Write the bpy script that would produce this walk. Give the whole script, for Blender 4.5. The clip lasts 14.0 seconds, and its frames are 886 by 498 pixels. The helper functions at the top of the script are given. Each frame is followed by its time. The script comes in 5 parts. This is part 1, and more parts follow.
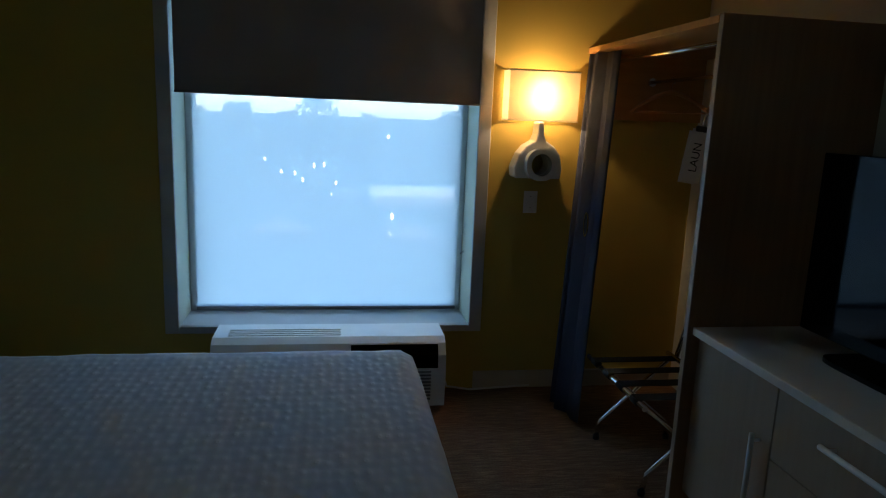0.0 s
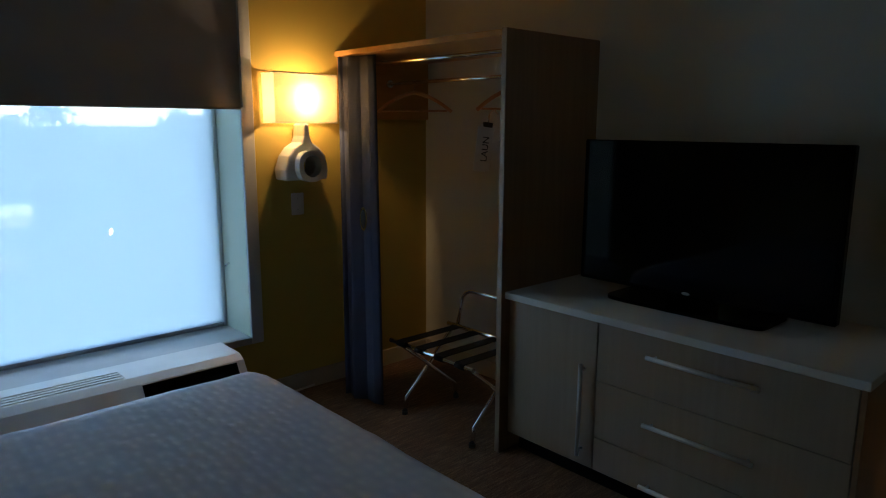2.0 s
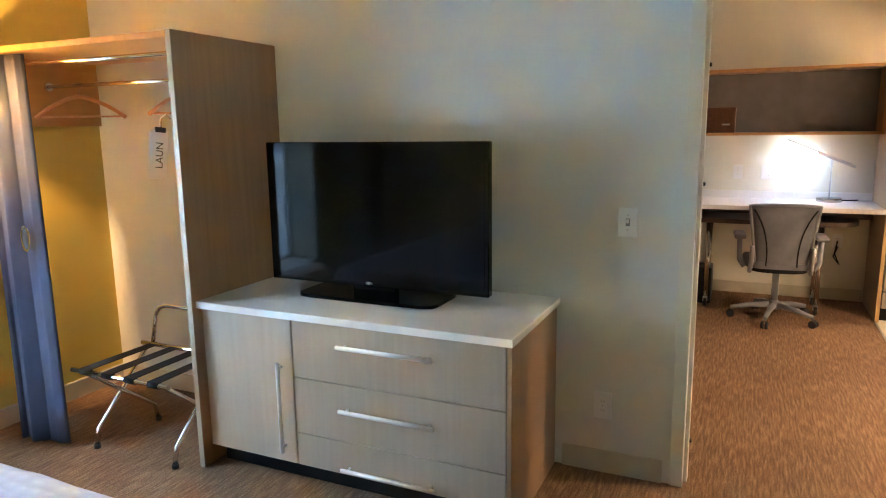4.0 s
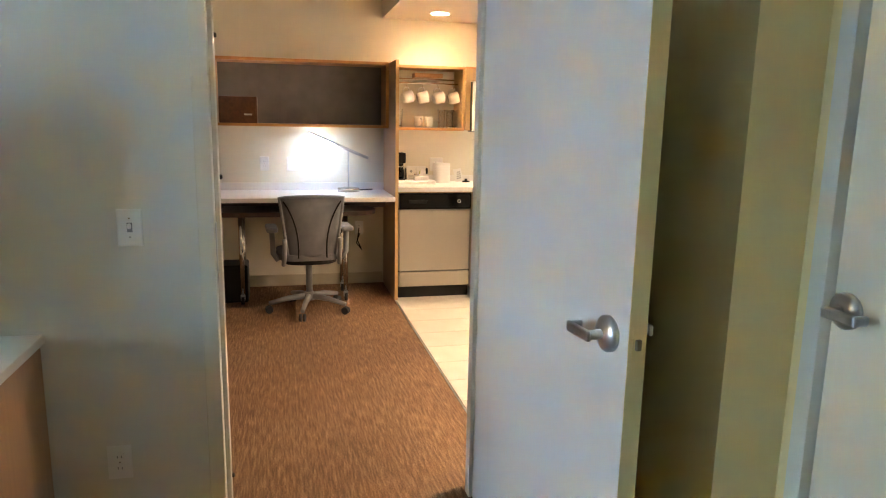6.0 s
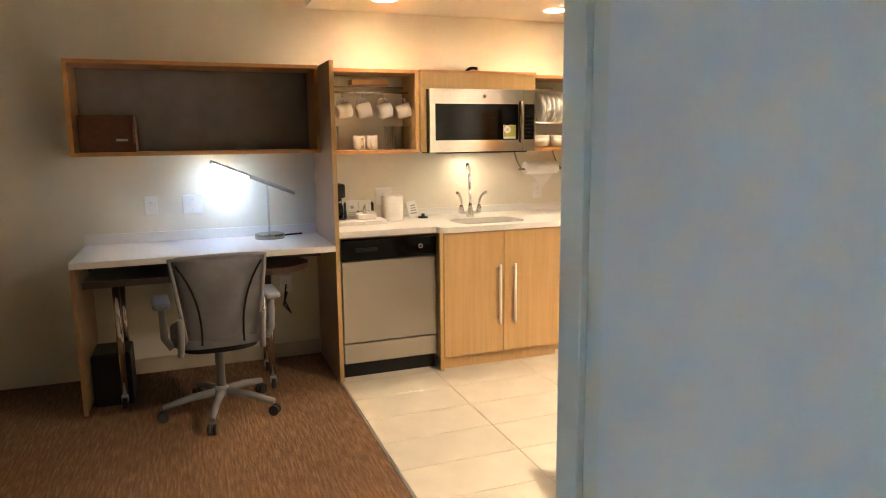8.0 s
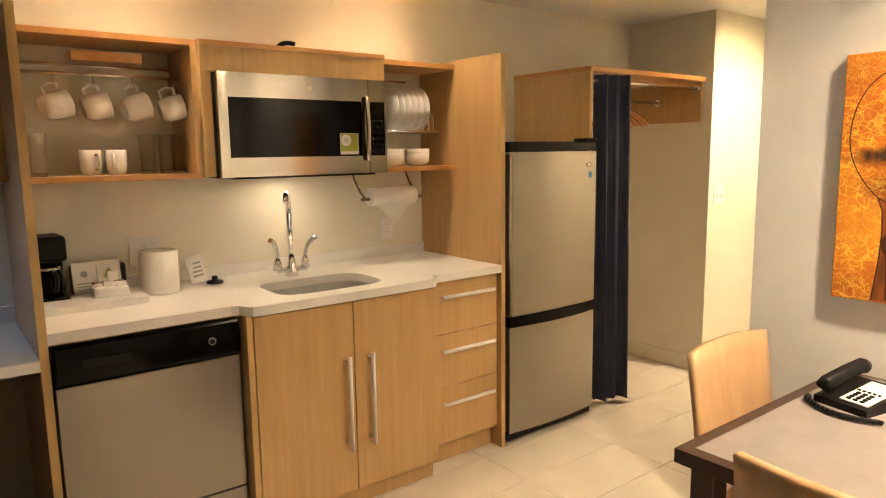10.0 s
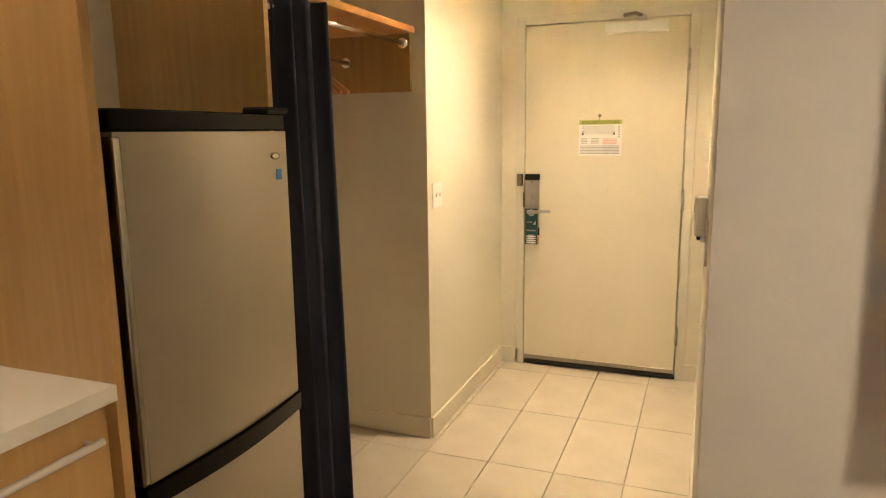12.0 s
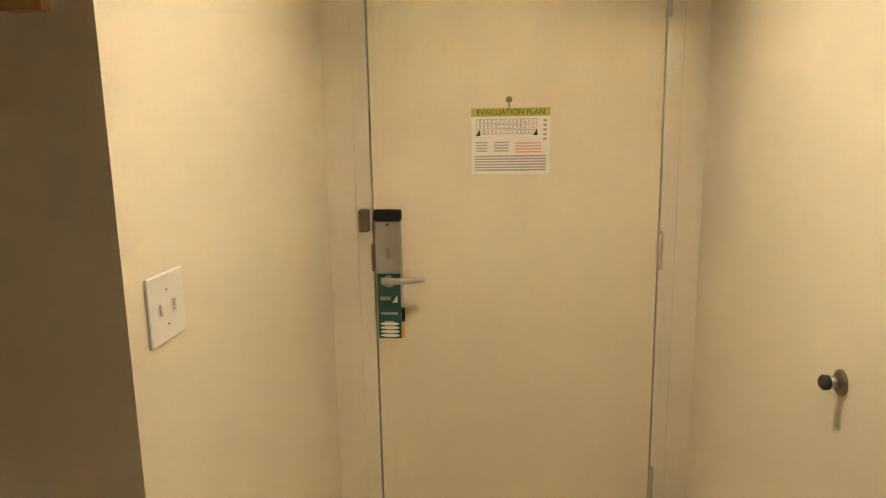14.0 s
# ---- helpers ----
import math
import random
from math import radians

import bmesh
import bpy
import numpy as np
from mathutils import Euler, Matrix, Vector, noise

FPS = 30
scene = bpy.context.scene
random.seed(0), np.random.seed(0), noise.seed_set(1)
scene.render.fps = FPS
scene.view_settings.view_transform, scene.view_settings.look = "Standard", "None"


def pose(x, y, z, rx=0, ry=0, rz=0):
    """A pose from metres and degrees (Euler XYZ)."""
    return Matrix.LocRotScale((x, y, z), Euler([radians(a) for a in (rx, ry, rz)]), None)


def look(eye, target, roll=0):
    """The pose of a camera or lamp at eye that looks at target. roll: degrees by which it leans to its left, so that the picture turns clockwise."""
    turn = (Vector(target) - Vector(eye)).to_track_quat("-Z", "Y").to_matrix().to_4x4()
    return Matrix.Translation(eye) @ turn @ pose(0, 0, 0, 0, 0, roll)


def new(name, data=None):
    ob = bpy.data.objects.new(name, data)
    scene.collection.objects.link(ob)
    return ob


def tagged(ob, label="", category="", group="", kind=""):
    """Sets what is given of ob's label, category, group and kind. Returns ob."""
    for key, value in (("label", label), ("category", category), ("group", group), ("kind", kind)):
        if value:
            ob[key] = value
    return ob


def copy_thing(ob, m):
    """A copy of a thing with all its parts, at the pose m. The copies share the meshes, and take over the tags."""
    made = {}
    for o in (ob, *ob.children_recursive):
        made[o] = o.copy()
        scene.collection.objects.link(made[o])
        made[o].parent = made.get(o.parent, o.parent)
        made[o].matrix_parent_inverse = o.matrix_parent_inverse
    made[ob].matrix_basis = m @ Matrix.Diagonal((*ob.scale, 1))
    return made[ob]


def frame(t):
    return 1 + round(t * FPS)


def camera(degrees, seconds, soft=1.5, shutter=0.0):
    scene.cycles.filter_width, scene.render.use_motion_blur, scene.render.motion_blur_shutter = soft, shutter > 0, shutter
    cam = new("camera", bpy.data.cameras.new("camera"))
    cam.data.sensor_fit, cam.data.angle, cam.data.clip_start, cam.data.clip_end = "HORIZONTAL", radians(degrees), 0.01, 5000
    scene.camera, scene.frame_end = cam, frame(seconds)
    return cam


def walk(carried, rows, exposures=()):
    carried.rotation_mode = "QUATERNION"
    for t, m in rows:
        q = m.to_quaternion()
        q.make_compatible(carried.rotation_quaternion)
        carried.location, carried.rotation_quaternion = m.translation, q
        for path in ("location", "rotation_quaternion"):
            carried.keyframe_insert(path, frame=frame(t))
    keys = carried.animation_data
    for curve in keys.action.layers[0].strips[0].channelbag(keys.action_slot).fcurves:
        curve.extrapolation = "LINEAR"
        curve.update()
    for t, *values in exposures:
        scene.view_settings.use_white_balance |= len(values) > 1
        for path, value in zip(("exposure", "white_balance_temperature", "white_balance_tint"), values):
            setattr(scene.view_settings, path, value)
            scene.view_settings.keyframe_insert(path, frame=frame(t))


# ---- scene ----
cam = camera(66.7, 14.0, soft=1.1)
PATH = [
    (0, (0.214, 0.32, 1.474), (0.532, 2.257, 1.091), 2.4),
    (0.5, (0.036, 0.527, 1.449), (0.637, 2.396, 1.07), 2.1),
    (1, (-0.193, 0.636, 1.445), (0.705, 2.385, 1.075), 2.8),
    (1.5, (-0.428, 0.652, 1.447), (0.734, 2.233, 1.062), 1.6),
    (2, (-0.603, 0.602, 1.472), (0.723, 2.055, 1.108), 0.2),
    (2.5, (-0.634, 0.6, 1.475), (0.897, 1.845, 1.15), -1.0),
    (3, (-0.626, 0.567, 1.49), (1.028, 1.644, 1.171), -0.6),
    (3.5, (-0.607, 0.532, 1.479), (1.089, 1.538, 1.144), -0.4),
    (4, (-0.56, 0.421, 1.46), (1.231, 1.239, 1.108), -0.8),
    (4.2, (-0.538, 0.381, 1.455), (1.316, 1.044, 1.107), -0.6),
    (6.3, (0.098, 0.393, 1.421), (1.994, -0.13, 1.057), 0.5),
    (6.5, (0.25, 0.396, 1.421), (2.144, -0.14, 1.066), -0.1),
    (7, (0.613, 0.399, 1.425), (2.511, -0.144, 1.102), -1.0),
    (7.2, (0.716, 0.384, 1.443), (2.607, -0.176, 1.114), -0.7),
    (9.3, (2.363, -0.011, 1.456), (4.09, -0.983, 1.186), -1.8),
    (9.5, (2.484, -0.082, 1.464), (4.184, -1.1, 1.192), -1.5),
    (10, (2.835, -0.256, 1.452), (4.404, -1.462, 1.165), -0.8),
    (10.5, (3.148, -0.475, 1.45), (4.493, -1.925, 1.149), -1.0),
    (11, (3.458, -0.751, 1.447), (4.589, -2.372, 1.145), -0.7),
    (11.5, (3.788, -1.006, 1.444), (4.689, -2.764, 1.13), 0.1),
    (12, (4.014, -1.378, 1.434), (4.73, -3.214, 1.093), -0.7),
    (12.5, (4.235, -1.782, 1.45), (4.835, -3.654, 1.085), -0.5),
    (13, (4.384, -2.217, 1.453), (4.773, -4.143, 1.079), -0.7),
    (13.5, (4.48, -2.704, 1.46), (4.753, -4.649, 1.082), -0.6),
    (14, (4.587, -3.217, 1.444), (4.783, -5.174, 1.083), -1.0),
]
EXPOSURES = [
    (0.0, 2.55, 5750, 10), (1.5, 2.45, 5750, 10), (2.0, 2.8, 6050, 13), (2.5, 3.35, 6350, 17), (3.0, 4.65, 6450, 20), (3.5, 5.8, 6450, 20), (4.0, 6.6, 6400, 19),
    (6.3, 6.35, 6250, 16), (7.2, 6.05, 5950, 13), (9.3, 5.6, 6100, 12), (10.0, 5.3, 6350, 12), (10.5, 5.05, 6400, 12), (11.0, 4.7, 6400, 12), (12.5, 4.55, 6500, 11),
    (13.0, 4.45, 6450, 10), (13.5, 4.0, 6500, 10), (14.0, 3.85, 6500, 10)]
walk(cam, [(t, look(eye, aim, roll)) for t, eye, aim, roll in PATH], EXPOSURES)

# ---- world and lamps ----
world = bpy.data.worlds.new("dusk_sky")
scene.world = world
world.use_nodes = True
wn = world.node_tree
sky = wn.nodes.new("ShaderNodeTexSky")
sky.sky_type, sky.sun_disc = "NISHITA", False
sky.ozone_density, sky.dust_density = 2.4, 0.8
sky.sun_elevation, sky.sun_rotation = radians(14), radians(190)
wn.links.new(sky.outputs[0], wn.nodes["Background"].inputs[0])
wn.nodes["Background"].inputs[1].default_value = 0.15


def lamp(name, kind, m, power, color, size=0.1, size_y=None, spot=None):
    data = bpy.data.lights.new(name, kind)
    data.energy, data.color = power, color
    if kind == "AREA":
        data.size = size
        if size_y:
            data.shape, data.size_y = "RECTANGLE", size_y
        else:
            data.shape = "DISK"
    else:
        data.shadow_soft_size = size
        if spot:
            data.spot_size, data.spot_blend = radians(spot), 0.6
    ob = new(name, data)
    ob.matrix_world = m
    return ob


WARM, COOL = (1.0, 0.775, 0.51), (0.20, 0.50, 1.0)
KITCHEN_W, HALL_W, TABLE_W, SCONCE_W, DESK_W, HOOD_W = 0.17, 2.0, 2.0, 1.4, 0.024, 0.032
# ceiling downlights, sconce bulb, desk lamp strip, hood lamp
lamp("downlight_bulb", "AREA", pose(5.38, -0.877, 2.345), KITCHEN_W, WARM, 0.13)
# added fill over the counter, no known fitting at this spot
lamp("downlight_bulb", "AREA", pose(5.38, -2.05, 2.345), 1.1 * KITCHEN_W, WARM, 0.13)
lamp("downlight_bulb", "AREA", pose(4.55, -4.35, 2.345), HALL_W, WARM, 0.16)
lamp("downlight_bulb", "AREA", pose(2.93, -2.0, 2.318), TABLE_W, WARM, 0.13)
lamp("sconce_bulb", "POINT", pose(1.245, 3.69, 1.60), SCONCE_W, (1.0, 0.64, 0.30), 0.03)
lamp("desk_lamp_strip", "AREA", look((5.600, 0.065, 1.262), (5.62, 0.05, 0.8)), DESK_W, COOL, 0.02, 0.24)
lamp("hood_bulb", "AREA", pose(5.62, -1.56, 1.345), HOOD_W, WARM, 0.12)

# ---- materials ----


def nodes_of(name):
    m = bpy.data.materials.new(name)
    m.use_nodes = True
    nt = m.node_tree
    return m, nt, nt.nodes["Principled BSDF"]


def surface(name, c1, c2, rough=0.6, metal=0.0, scale=(8, 8, 8), bump=0.1, fine=120.0, coat=0.0, spread=0.18, rvar=0.08, per_piece=0.0):
    """Two-tone procedural surface: broad variation, fine grain in relief, uneven gloss."""
    m, nt, b = nodes_of(name)
    N, L = nt.nodes.new, nt.links.new
    tc, mp = N("ShaderNodeTexCoord"), N("ShaderNodeMapping")
    mp.inputs["Scale"].default_value = scale
    L(tc.outputs["Object"], mp.inputs[0])
    n1 = N("ShaderNodeTexNoise")
    n1.inputs["Scale"].default_value, n1.inputs["Detail"].default_value = 1.0, 6
    L(mp.outputs[0], n1.inputs["Vector"])
    ramp = N("ShaderNodeValToRGB")
    ramp.color_ramp.elements[0].position, ramp.color_ramp.elements[1].position = 0.5 - spread, 0.5 + spread
    ramp.color_ramp.elements[0].color, ramp.color_ramp.elements[1].color = (*c1, 1), (*c2, 1)
    L(n1.outputs["Fac"], ramp.inputs[0])
    col = ramp.outputs[0]
    if per_piece:
        info, hsv, mr = N("ShaderNodeObjectInfo"), N("ShaderNodeHueSaturation"), N("ShaderNodeMapRange")
        mr.inputs["To Min"].default_value, mr.inputs["To Max"].default_value = 1 - per_piece, 1 + per_piece
        L(info.outputs["Random"], mr.inputs["Value"])
        L(mr.outputs[0], hsv.inputs["Value"])
        L(col, hsv.inputs["Color"])
        col = hsv.outputs[0]
    L(col, b.inputs["Base Color"])
    n2 = N("ShaderNodeTexNoise")
    n2.inputs["Scale"].default_value, n2.inputs["Detail"].default_value = fine, 3
    L(tc.outputs["Object"], n2.inputs["Vector"])
    mr = N("ShaderNodeMapRange")
    mr.inputs["To Min"].default_value, mr.inputs["To Max"].default_value = max(0.02, rough - rvar), min(1, rough + rvar)
    L(n1.outputs["Fac"], mr.inputs["Value"])
    L(mr.outputs[0], b.inputs["Roughness"])
    if bump:
        bp = N("ShaderNodeBump")
        bp.inputs["Strength"].default_value, bp.inputs["Distance"].default_value = bump, 0.004
        L(n2.outputs["Fac"], bp.inputs["Height"])
        L(bp.outputs[0], b.inputs["Normal"])
    b.inputs["Metallic"].default_value = metal
    b.inputs["Coat Weight"].default_value = coat
    return m


def paint(name, c):
    return surface(name, tuple(v * 0.96 for v in c), c, 0.62, scale=(1.3, 1.3, 1.3), bump=0.12, fine=260)


def wood(name, c1, c2, scale=(45, 45, 2.0), rough=0.38):
    return surface(name, c1, c2, rough, scale=scale, bump=0.05, fine=300, spread=0.22)


PAINT_CREAM = paint("wall_paint_cream", (0.74, 0.70, 0.58))
PAINT_GREY = paint("wall_paint_offwhite", (0.70, 0.68, 0.61))
PAINT_ART = paint("wall_paint_cool_white", (0.69, 0.68, 0.645))
PAINT_YELLOW = paint("wall_paint_ochre", (0.56, 0.40, 0.07))
PAINT_CEIL = paint("ceiling_paint", (0.80, 0.78, 0.72))
DOOR_PAINT = paint("door_paint", (0.72, 0.67, 0.53))
# warm lamplight from the bedroom's west side is put into this colour
PAINT_WARM_LIT = paint("wall_paint_warm_lit", (0.82, 0.67, 0.34))
DOOR_GREY = paint("door_paint_pale", (0.72, 0.705, 0.67))
FRAME_PAINT = paint("frame_paint", (0.70, 0.67, 0.57))
BASE_VINYL = surface("vinyl_base", (0.52, 0.46, 0.35), (0.58, 0.52, 0.40), 0.5)
MAPLE = wood("maple_laminate", (0.465, 0.285, 0.112), (0.55, 0.352, 0.148))
MAPLE_EDGE = wood("orange_edge_band", (0.48, 0.225, 0.06), (0.56, 0.28, 0.08), (3, 30, 30))
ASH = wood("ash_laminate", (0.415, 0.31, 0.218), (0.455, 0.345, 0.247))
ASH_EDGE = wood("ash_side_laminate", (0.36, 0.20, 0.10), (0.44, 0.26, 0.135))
BOX_WOOD = wood("walnut_stain", (0.075, 0.026, 0.011), (0.13, 0.048, 0.020), (8, 30, 30))
DARK_WOOD = wood("espresso_wood", (0.035, 0.018, 0.012), (0.06, 0.03, 0.02), (4, 40, 40))
HANGER_WOOD = wood("hanger_wood", (0.42, 0.17, 0.05), (0.50, 0.23, 0.08), (10, 10, 10), 0.3)
CHAIR_WOOD = wood("beech_veneer", (0.47, 0.285, 0.14), (0.54, 0.345, 0.18), (35, 35, 2.5), 0.38)
QUARTZ = surface("white_quartz", (0.765, 0.745, 0.71), (0.775, 0.755, 0.72), 0.30, scale=(60, 60, 60), bump=0.0, rvar=0.01)
STEEL = surface("brushed_steel", (0.355, 0.33, 0.29), (0.36, 0.335, 0.295), 0.30, 1.0, (90, 90, 4), 0.0, 200, rvar=0.006)
STEEL_H = surface("brushed_steel_flat", (0.345, 0.325, 0.29), (0.36, 0.34, 0.305), 0.17, 1.0, (2, 2, 90), 0.0, 200, rvar=0.006)
CHROME = surface("chrome", (0.72, 0.72, 0.72), (0.80, 0.80, 0.80), 0.12, 1.0, bump=0)
SATIN = surface("satin_nickel", (0.50, 0.50, 0.49), (0.58, 0.58, 0.57), 0.33, 1.0, bump=0.02)
HANDLE_METAL = surface("pale_nickel", (0.72, 0.71, 0.70), (0.80, 0.79, 0.78), 0.5, 0.55, bump=0.02)
DULL_METAL = surface("bronze_metal", (0.20, 0.17, 0.13), (0.27, 0.23, 0.17), 0.4, 1.0)
BLACK_GLOSS = surface("black_gloss", (0.002, 0.002, 0.002), (0.003, 0.003, 0.003), 0.07, bump=0, rvar=0.02)
BLACK = surface("black_plastic", (0.006, 0.006, 0.0065), (0.010, 0.010, 0.0105), 0.42, bump=0.05)
RUBBER = surface("dark_rubber", (0.02, 0.02, 0.02), (0.035, 0.034, 0.033), 0.8)
GREY_PLASTIC = surface("grey_plastic", (0.20, 0.20, 0.21), (0.25, 0.25, 0.26), 0.45)
GREY_MESH = surface("grey_mesh_fabric", (0.13, 0.13, 0.14), (0.19, 0.19, 0.20), 0.8, bump=0.5, fine=420)
WHITE_PLASTIC = surface("white_plastic", (0.74, 0.73, 0.70), (0.80, 0.79, 0.76), 0.35, bump=0.02)
CERAMIC = surface("white_ceramic", (0.76, 0.75, 0.72), (0.82, 0.81, 0.78), 0.16, bump=0)
PAPER = surface("white_paper", (0.76, 0.75, 0.72), (0.83, 0.82, 0.79), 0.85, bump=0.1)
PAPER_GREY = surface("printed_grey", (0.30, 0.30, 0.30), (0.42, 0.42, 0.42), 0.8)
PAPER_RED = surface("printed_red", (0.70, 0.32, 0.26), (0.80, 0.46, 0.40), 0.8)
PAPER_GREEN = surface("printed_olive", (0.36, 0.38, 0.05), (0.42, 0.45, 0.07), 0.6)
INK = surface("ink", (0.015, 0.015, 0.015), (0.03, 0.03, 0.03), 0.7)
TEAL = surface("teal_card", (0.006, 0.065, 0.066), (0.010, 0.095, 0.096), 0.5)
ORANGE = surface("orange_card", (0.75, 0.28, 0.03), (0.85, 0.36, 0.05), 0.5)
BLUE_STICKER = surface("blue_sticker", (0.03, 0.20, 0.60), (0.05, 0.28, 0.70), 0.5)
NAVY = surface("navy_fabric", (0.037, 0.046, 0.090), (0.054, 0.065, 0.120), 0.75, scale=(20, 20, 3), bump=0.35, fine=500)
SHADE_FABRIC = surface("grey_blackout", (0.30, 0.27, 0.26), (0.35, 0.32, 0.31), 0.85, scale=(3, 3, 3), bump=0.3, fine=500)
TRIM_GREY = surface("window_trim_paint", (0.50, 0.50, 0.50), (0.56, 0.56, 0.56), 0.5)
REVEAL_PAINT = paint("reveal_paint", (0.66, 0.70, 0.56))
CABINET_BACK = surface("grey_back_panel", (0.17, 0.155, 0.15), (0.21, 0.195, 0.19), 0.7)
TABLE_TOP = surface("taupe_laminate", (0.215, 0.19, 0.175), (0.26, 0.23, 0.215), 0.44, scale=(14, 14, 14))
STRAP = surface("black_strap", (0.010, 0.010, 0.010), (0.02, 0.02, 0.02), 0.8, bump=0.4, fine=600)
TILE = surface("porcelain_tile", (0.60, 0.53, 0.42), (0.68, 0.61, 0.50), 0.42, scale=(5, 5, 5), bump=0.04, per_piece=0.03)
GROUT = surface("grout", (0.34, 0.28, 0.205), (0.40, 0.33, 0.25), 0.9)


def carpet():
    m, nt, b = nodes_of("brown_carpet")
    N, L = nt.nodes.new, nt.links.new
    tc = N("ShaderNodeTexCoord")
    outs = []
    for sc, det in (((10, 90, 10), 4), ((150, 150, 150), 3), ((1.2, 1.2, 1.2), 3)):
        mp, n = N("ShaderNodeMapping"), N("ShaderNodeTexNoise")
        mp.inputs["Scale"].default_value = sc
        n.inputs["Scale"].default_value, n.inputs["Detail"].default_value = 1.0, det
        L(tc.outputs["Object"], mp.inputs[0])
        L(mp.outputs[0], n.inputs["Vector"])
        outs.append(n.outputs["Fac"])
    add, add2 = N("ShaderNodeMath"), N("ShaderNodeMath")
    add.operation = add2.operation = "ADD"
    L(outs[0], add.inputs[0])
    L(outs[1], add.inputs[1])
    mul = N("ShaderNodeMath")
    mul.operation = "MULTIPLY"
    mul.inputs[1].default_value = 0.35
    L(outs[2], mul.inputs[0])
    L(add.outputs[0], add2.inputs[0])
    L(mul.outputs[0], add2.inputs[1])
    half = N("ShaderNodeMath")
    half.operation = "MULTIPLY"
    half.inputs[1].default_value = 0.425
    L(add2.outputs[0], half.inputs[0])
    ramp = N("ShaderNodeValToRGB")
    e = ramp.color_ramp.elements
    e[0].position, e[0].color = 0.40, (0.115, 0.058, 0.027, 1)
    e[1].position, e[1].color = 0.63, (0.36, 0.215, 0.11, 1)
    mid = e.new(0.52)
    mid.color = (0.20, 0.108, 0.050, 1)
    L(half.outputs[0], ramp.inputs[0])
    L(ramp.outputs[0], b.inputs["Base Color"])
    b.inputs["Roughness"].default_value = 0.95
    bp = N("ShaderNodeBump")
    bp.inputs["Strength"].default_value, bp.inputs["Distance"].default_value = 0.7, 0.006
    L(add.outputs[0], bp.inputs["Height"])
    L(bp.outputs[0], b.inputs["Normal"])
    return m


CARPET = carpet()


def quilt():
    m, nt, b = nodes_of("white_coverlet")
    N, L = nt.nodes.new, nt.links.new
    tc, mp, v, n = N("ShaderNodeTexCoord"), N("ShaderNodeMapping"), N("ShaderNodeTexVoronoi"), N("ShaderNodeTexNoise")
    mp.inputs["Scale"].default_value = (30, 21, 21)
    v.feature = "SMOOTH_F1"
    v.inputs["Scale"].default_value, v.inputs["Randomness"].default_value = 1.0, 0.45
    L(tc.outputs["Object"], mp.inputs[0])
    L(mp.outputs[0], v.inputs["Vector"])
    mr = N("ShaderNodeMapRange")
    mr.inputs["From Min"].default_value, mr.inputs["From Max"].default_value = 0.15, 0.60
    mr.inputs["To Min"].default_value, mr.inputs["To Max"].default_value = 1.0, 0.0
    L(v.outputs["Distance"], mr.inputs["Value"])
    n.inputs["Scale"].default_value, n.inputs["Detail"].default_value = 6, 6
    L(tc.outputs["Object"], n.inputs["Vector"])
    sm = N("ShaderNodeMath")
    sm.operation = "MULTIPLY_ADD"
    sm.inputs[1].default_value = 0.9
    L(n.outputs["Fac"], sm.inputs[0])
    L(mr.outputs[0], sm.inputs[2])
    bp = N("ShaderNodeBump")
    bp.inputs["Strength"].default_value, bp.inputs["Distance"].default_value = 0.45, 0.008
    L(sm.outputs[0], bp.inputs["Height"])
    L(bp.outputs[0], b.inputs["Normal"])
    # shade between the tufts is put into the colour, following the relief
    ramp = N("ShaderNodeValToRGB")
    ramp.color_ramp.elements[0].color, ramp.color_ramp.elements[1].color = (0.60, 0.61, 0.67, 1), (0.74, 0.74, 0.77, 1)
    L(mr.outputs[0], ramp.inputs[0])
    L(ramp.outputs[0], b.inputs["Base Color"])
    b.inputs["Roughness"].default_value = 0.9
    return m


COVERLET = quilt()


def sheet_glow(name, color, strength):
    m, nt, b = nodes_of(name)
    b.inputs["Base Color"].default_value = (*color, 1)
    b.inputs["Emission Color"].default_value = (*color, 1)
    b.inputs["Emission Strength"].default_value = strength
    return m


LED = sheet_glow("led_strip", (0.80, 0.90, 1.0), 2.0)
DOWNLIGHT_GLOW = sheet_glow("downlight_lens", (1.0, 0.78, 0.50), 0.8)
CAR_LIGHT = sheet_glow("headlight_glow", (1.0, 0.80, 0.55), 3.5)


def see_through(name, color, clear, rough=0.8):
    """Thin cloth: part open weave, part scattering."""
    m, nt, b = nodes_of(name)
    N, L = nt.nodes.new, nt.links.new
    tr, tl, df, mix, mix2 = N("ShaderNodeBsdfTransparent"), N("ShaderNodeBsdfTranslucent"), N("ShaderNodeBsdfDiffuse"), N("ShaderNodeMixShader"), N("ShaderNodeMixShader")
    nz, tc, mr = N("ShaderNodeTexNoise"), N("ShaderNodeTexCoord"), N("ShaderNodeMixRGB")
    nz.inputs["Scale"].default_value = 300
    L(tc.outputs["Object"], nz.inputs["Vector"])
    mr.inputs[1].default_value = (*[v * 0.9 for v in color], 1)
    mr.inputs[2].default_value = (*color, 1)
    L(nz.outputs["Fac"], mr.inputs[0])
    L(mr.outputs[0], tl.inputs[0])
    L(mr.outputs[0], df.inputs[0])
    mix.inputs[0].default_value = 0.35
    L(tl.outputs[0], mix.inputs[1])
    L(df.outputs[0], mix.inputs[2])
    mix2.inputs[0].default_value = clear
    L(mix.outputs[0], mix2.inputs[1])
    L(tr.outputs[0], mix2.inputs[2])
    L(mix2.outputs[0], nt.nodes["Material Output"].inputs[0])
    return m


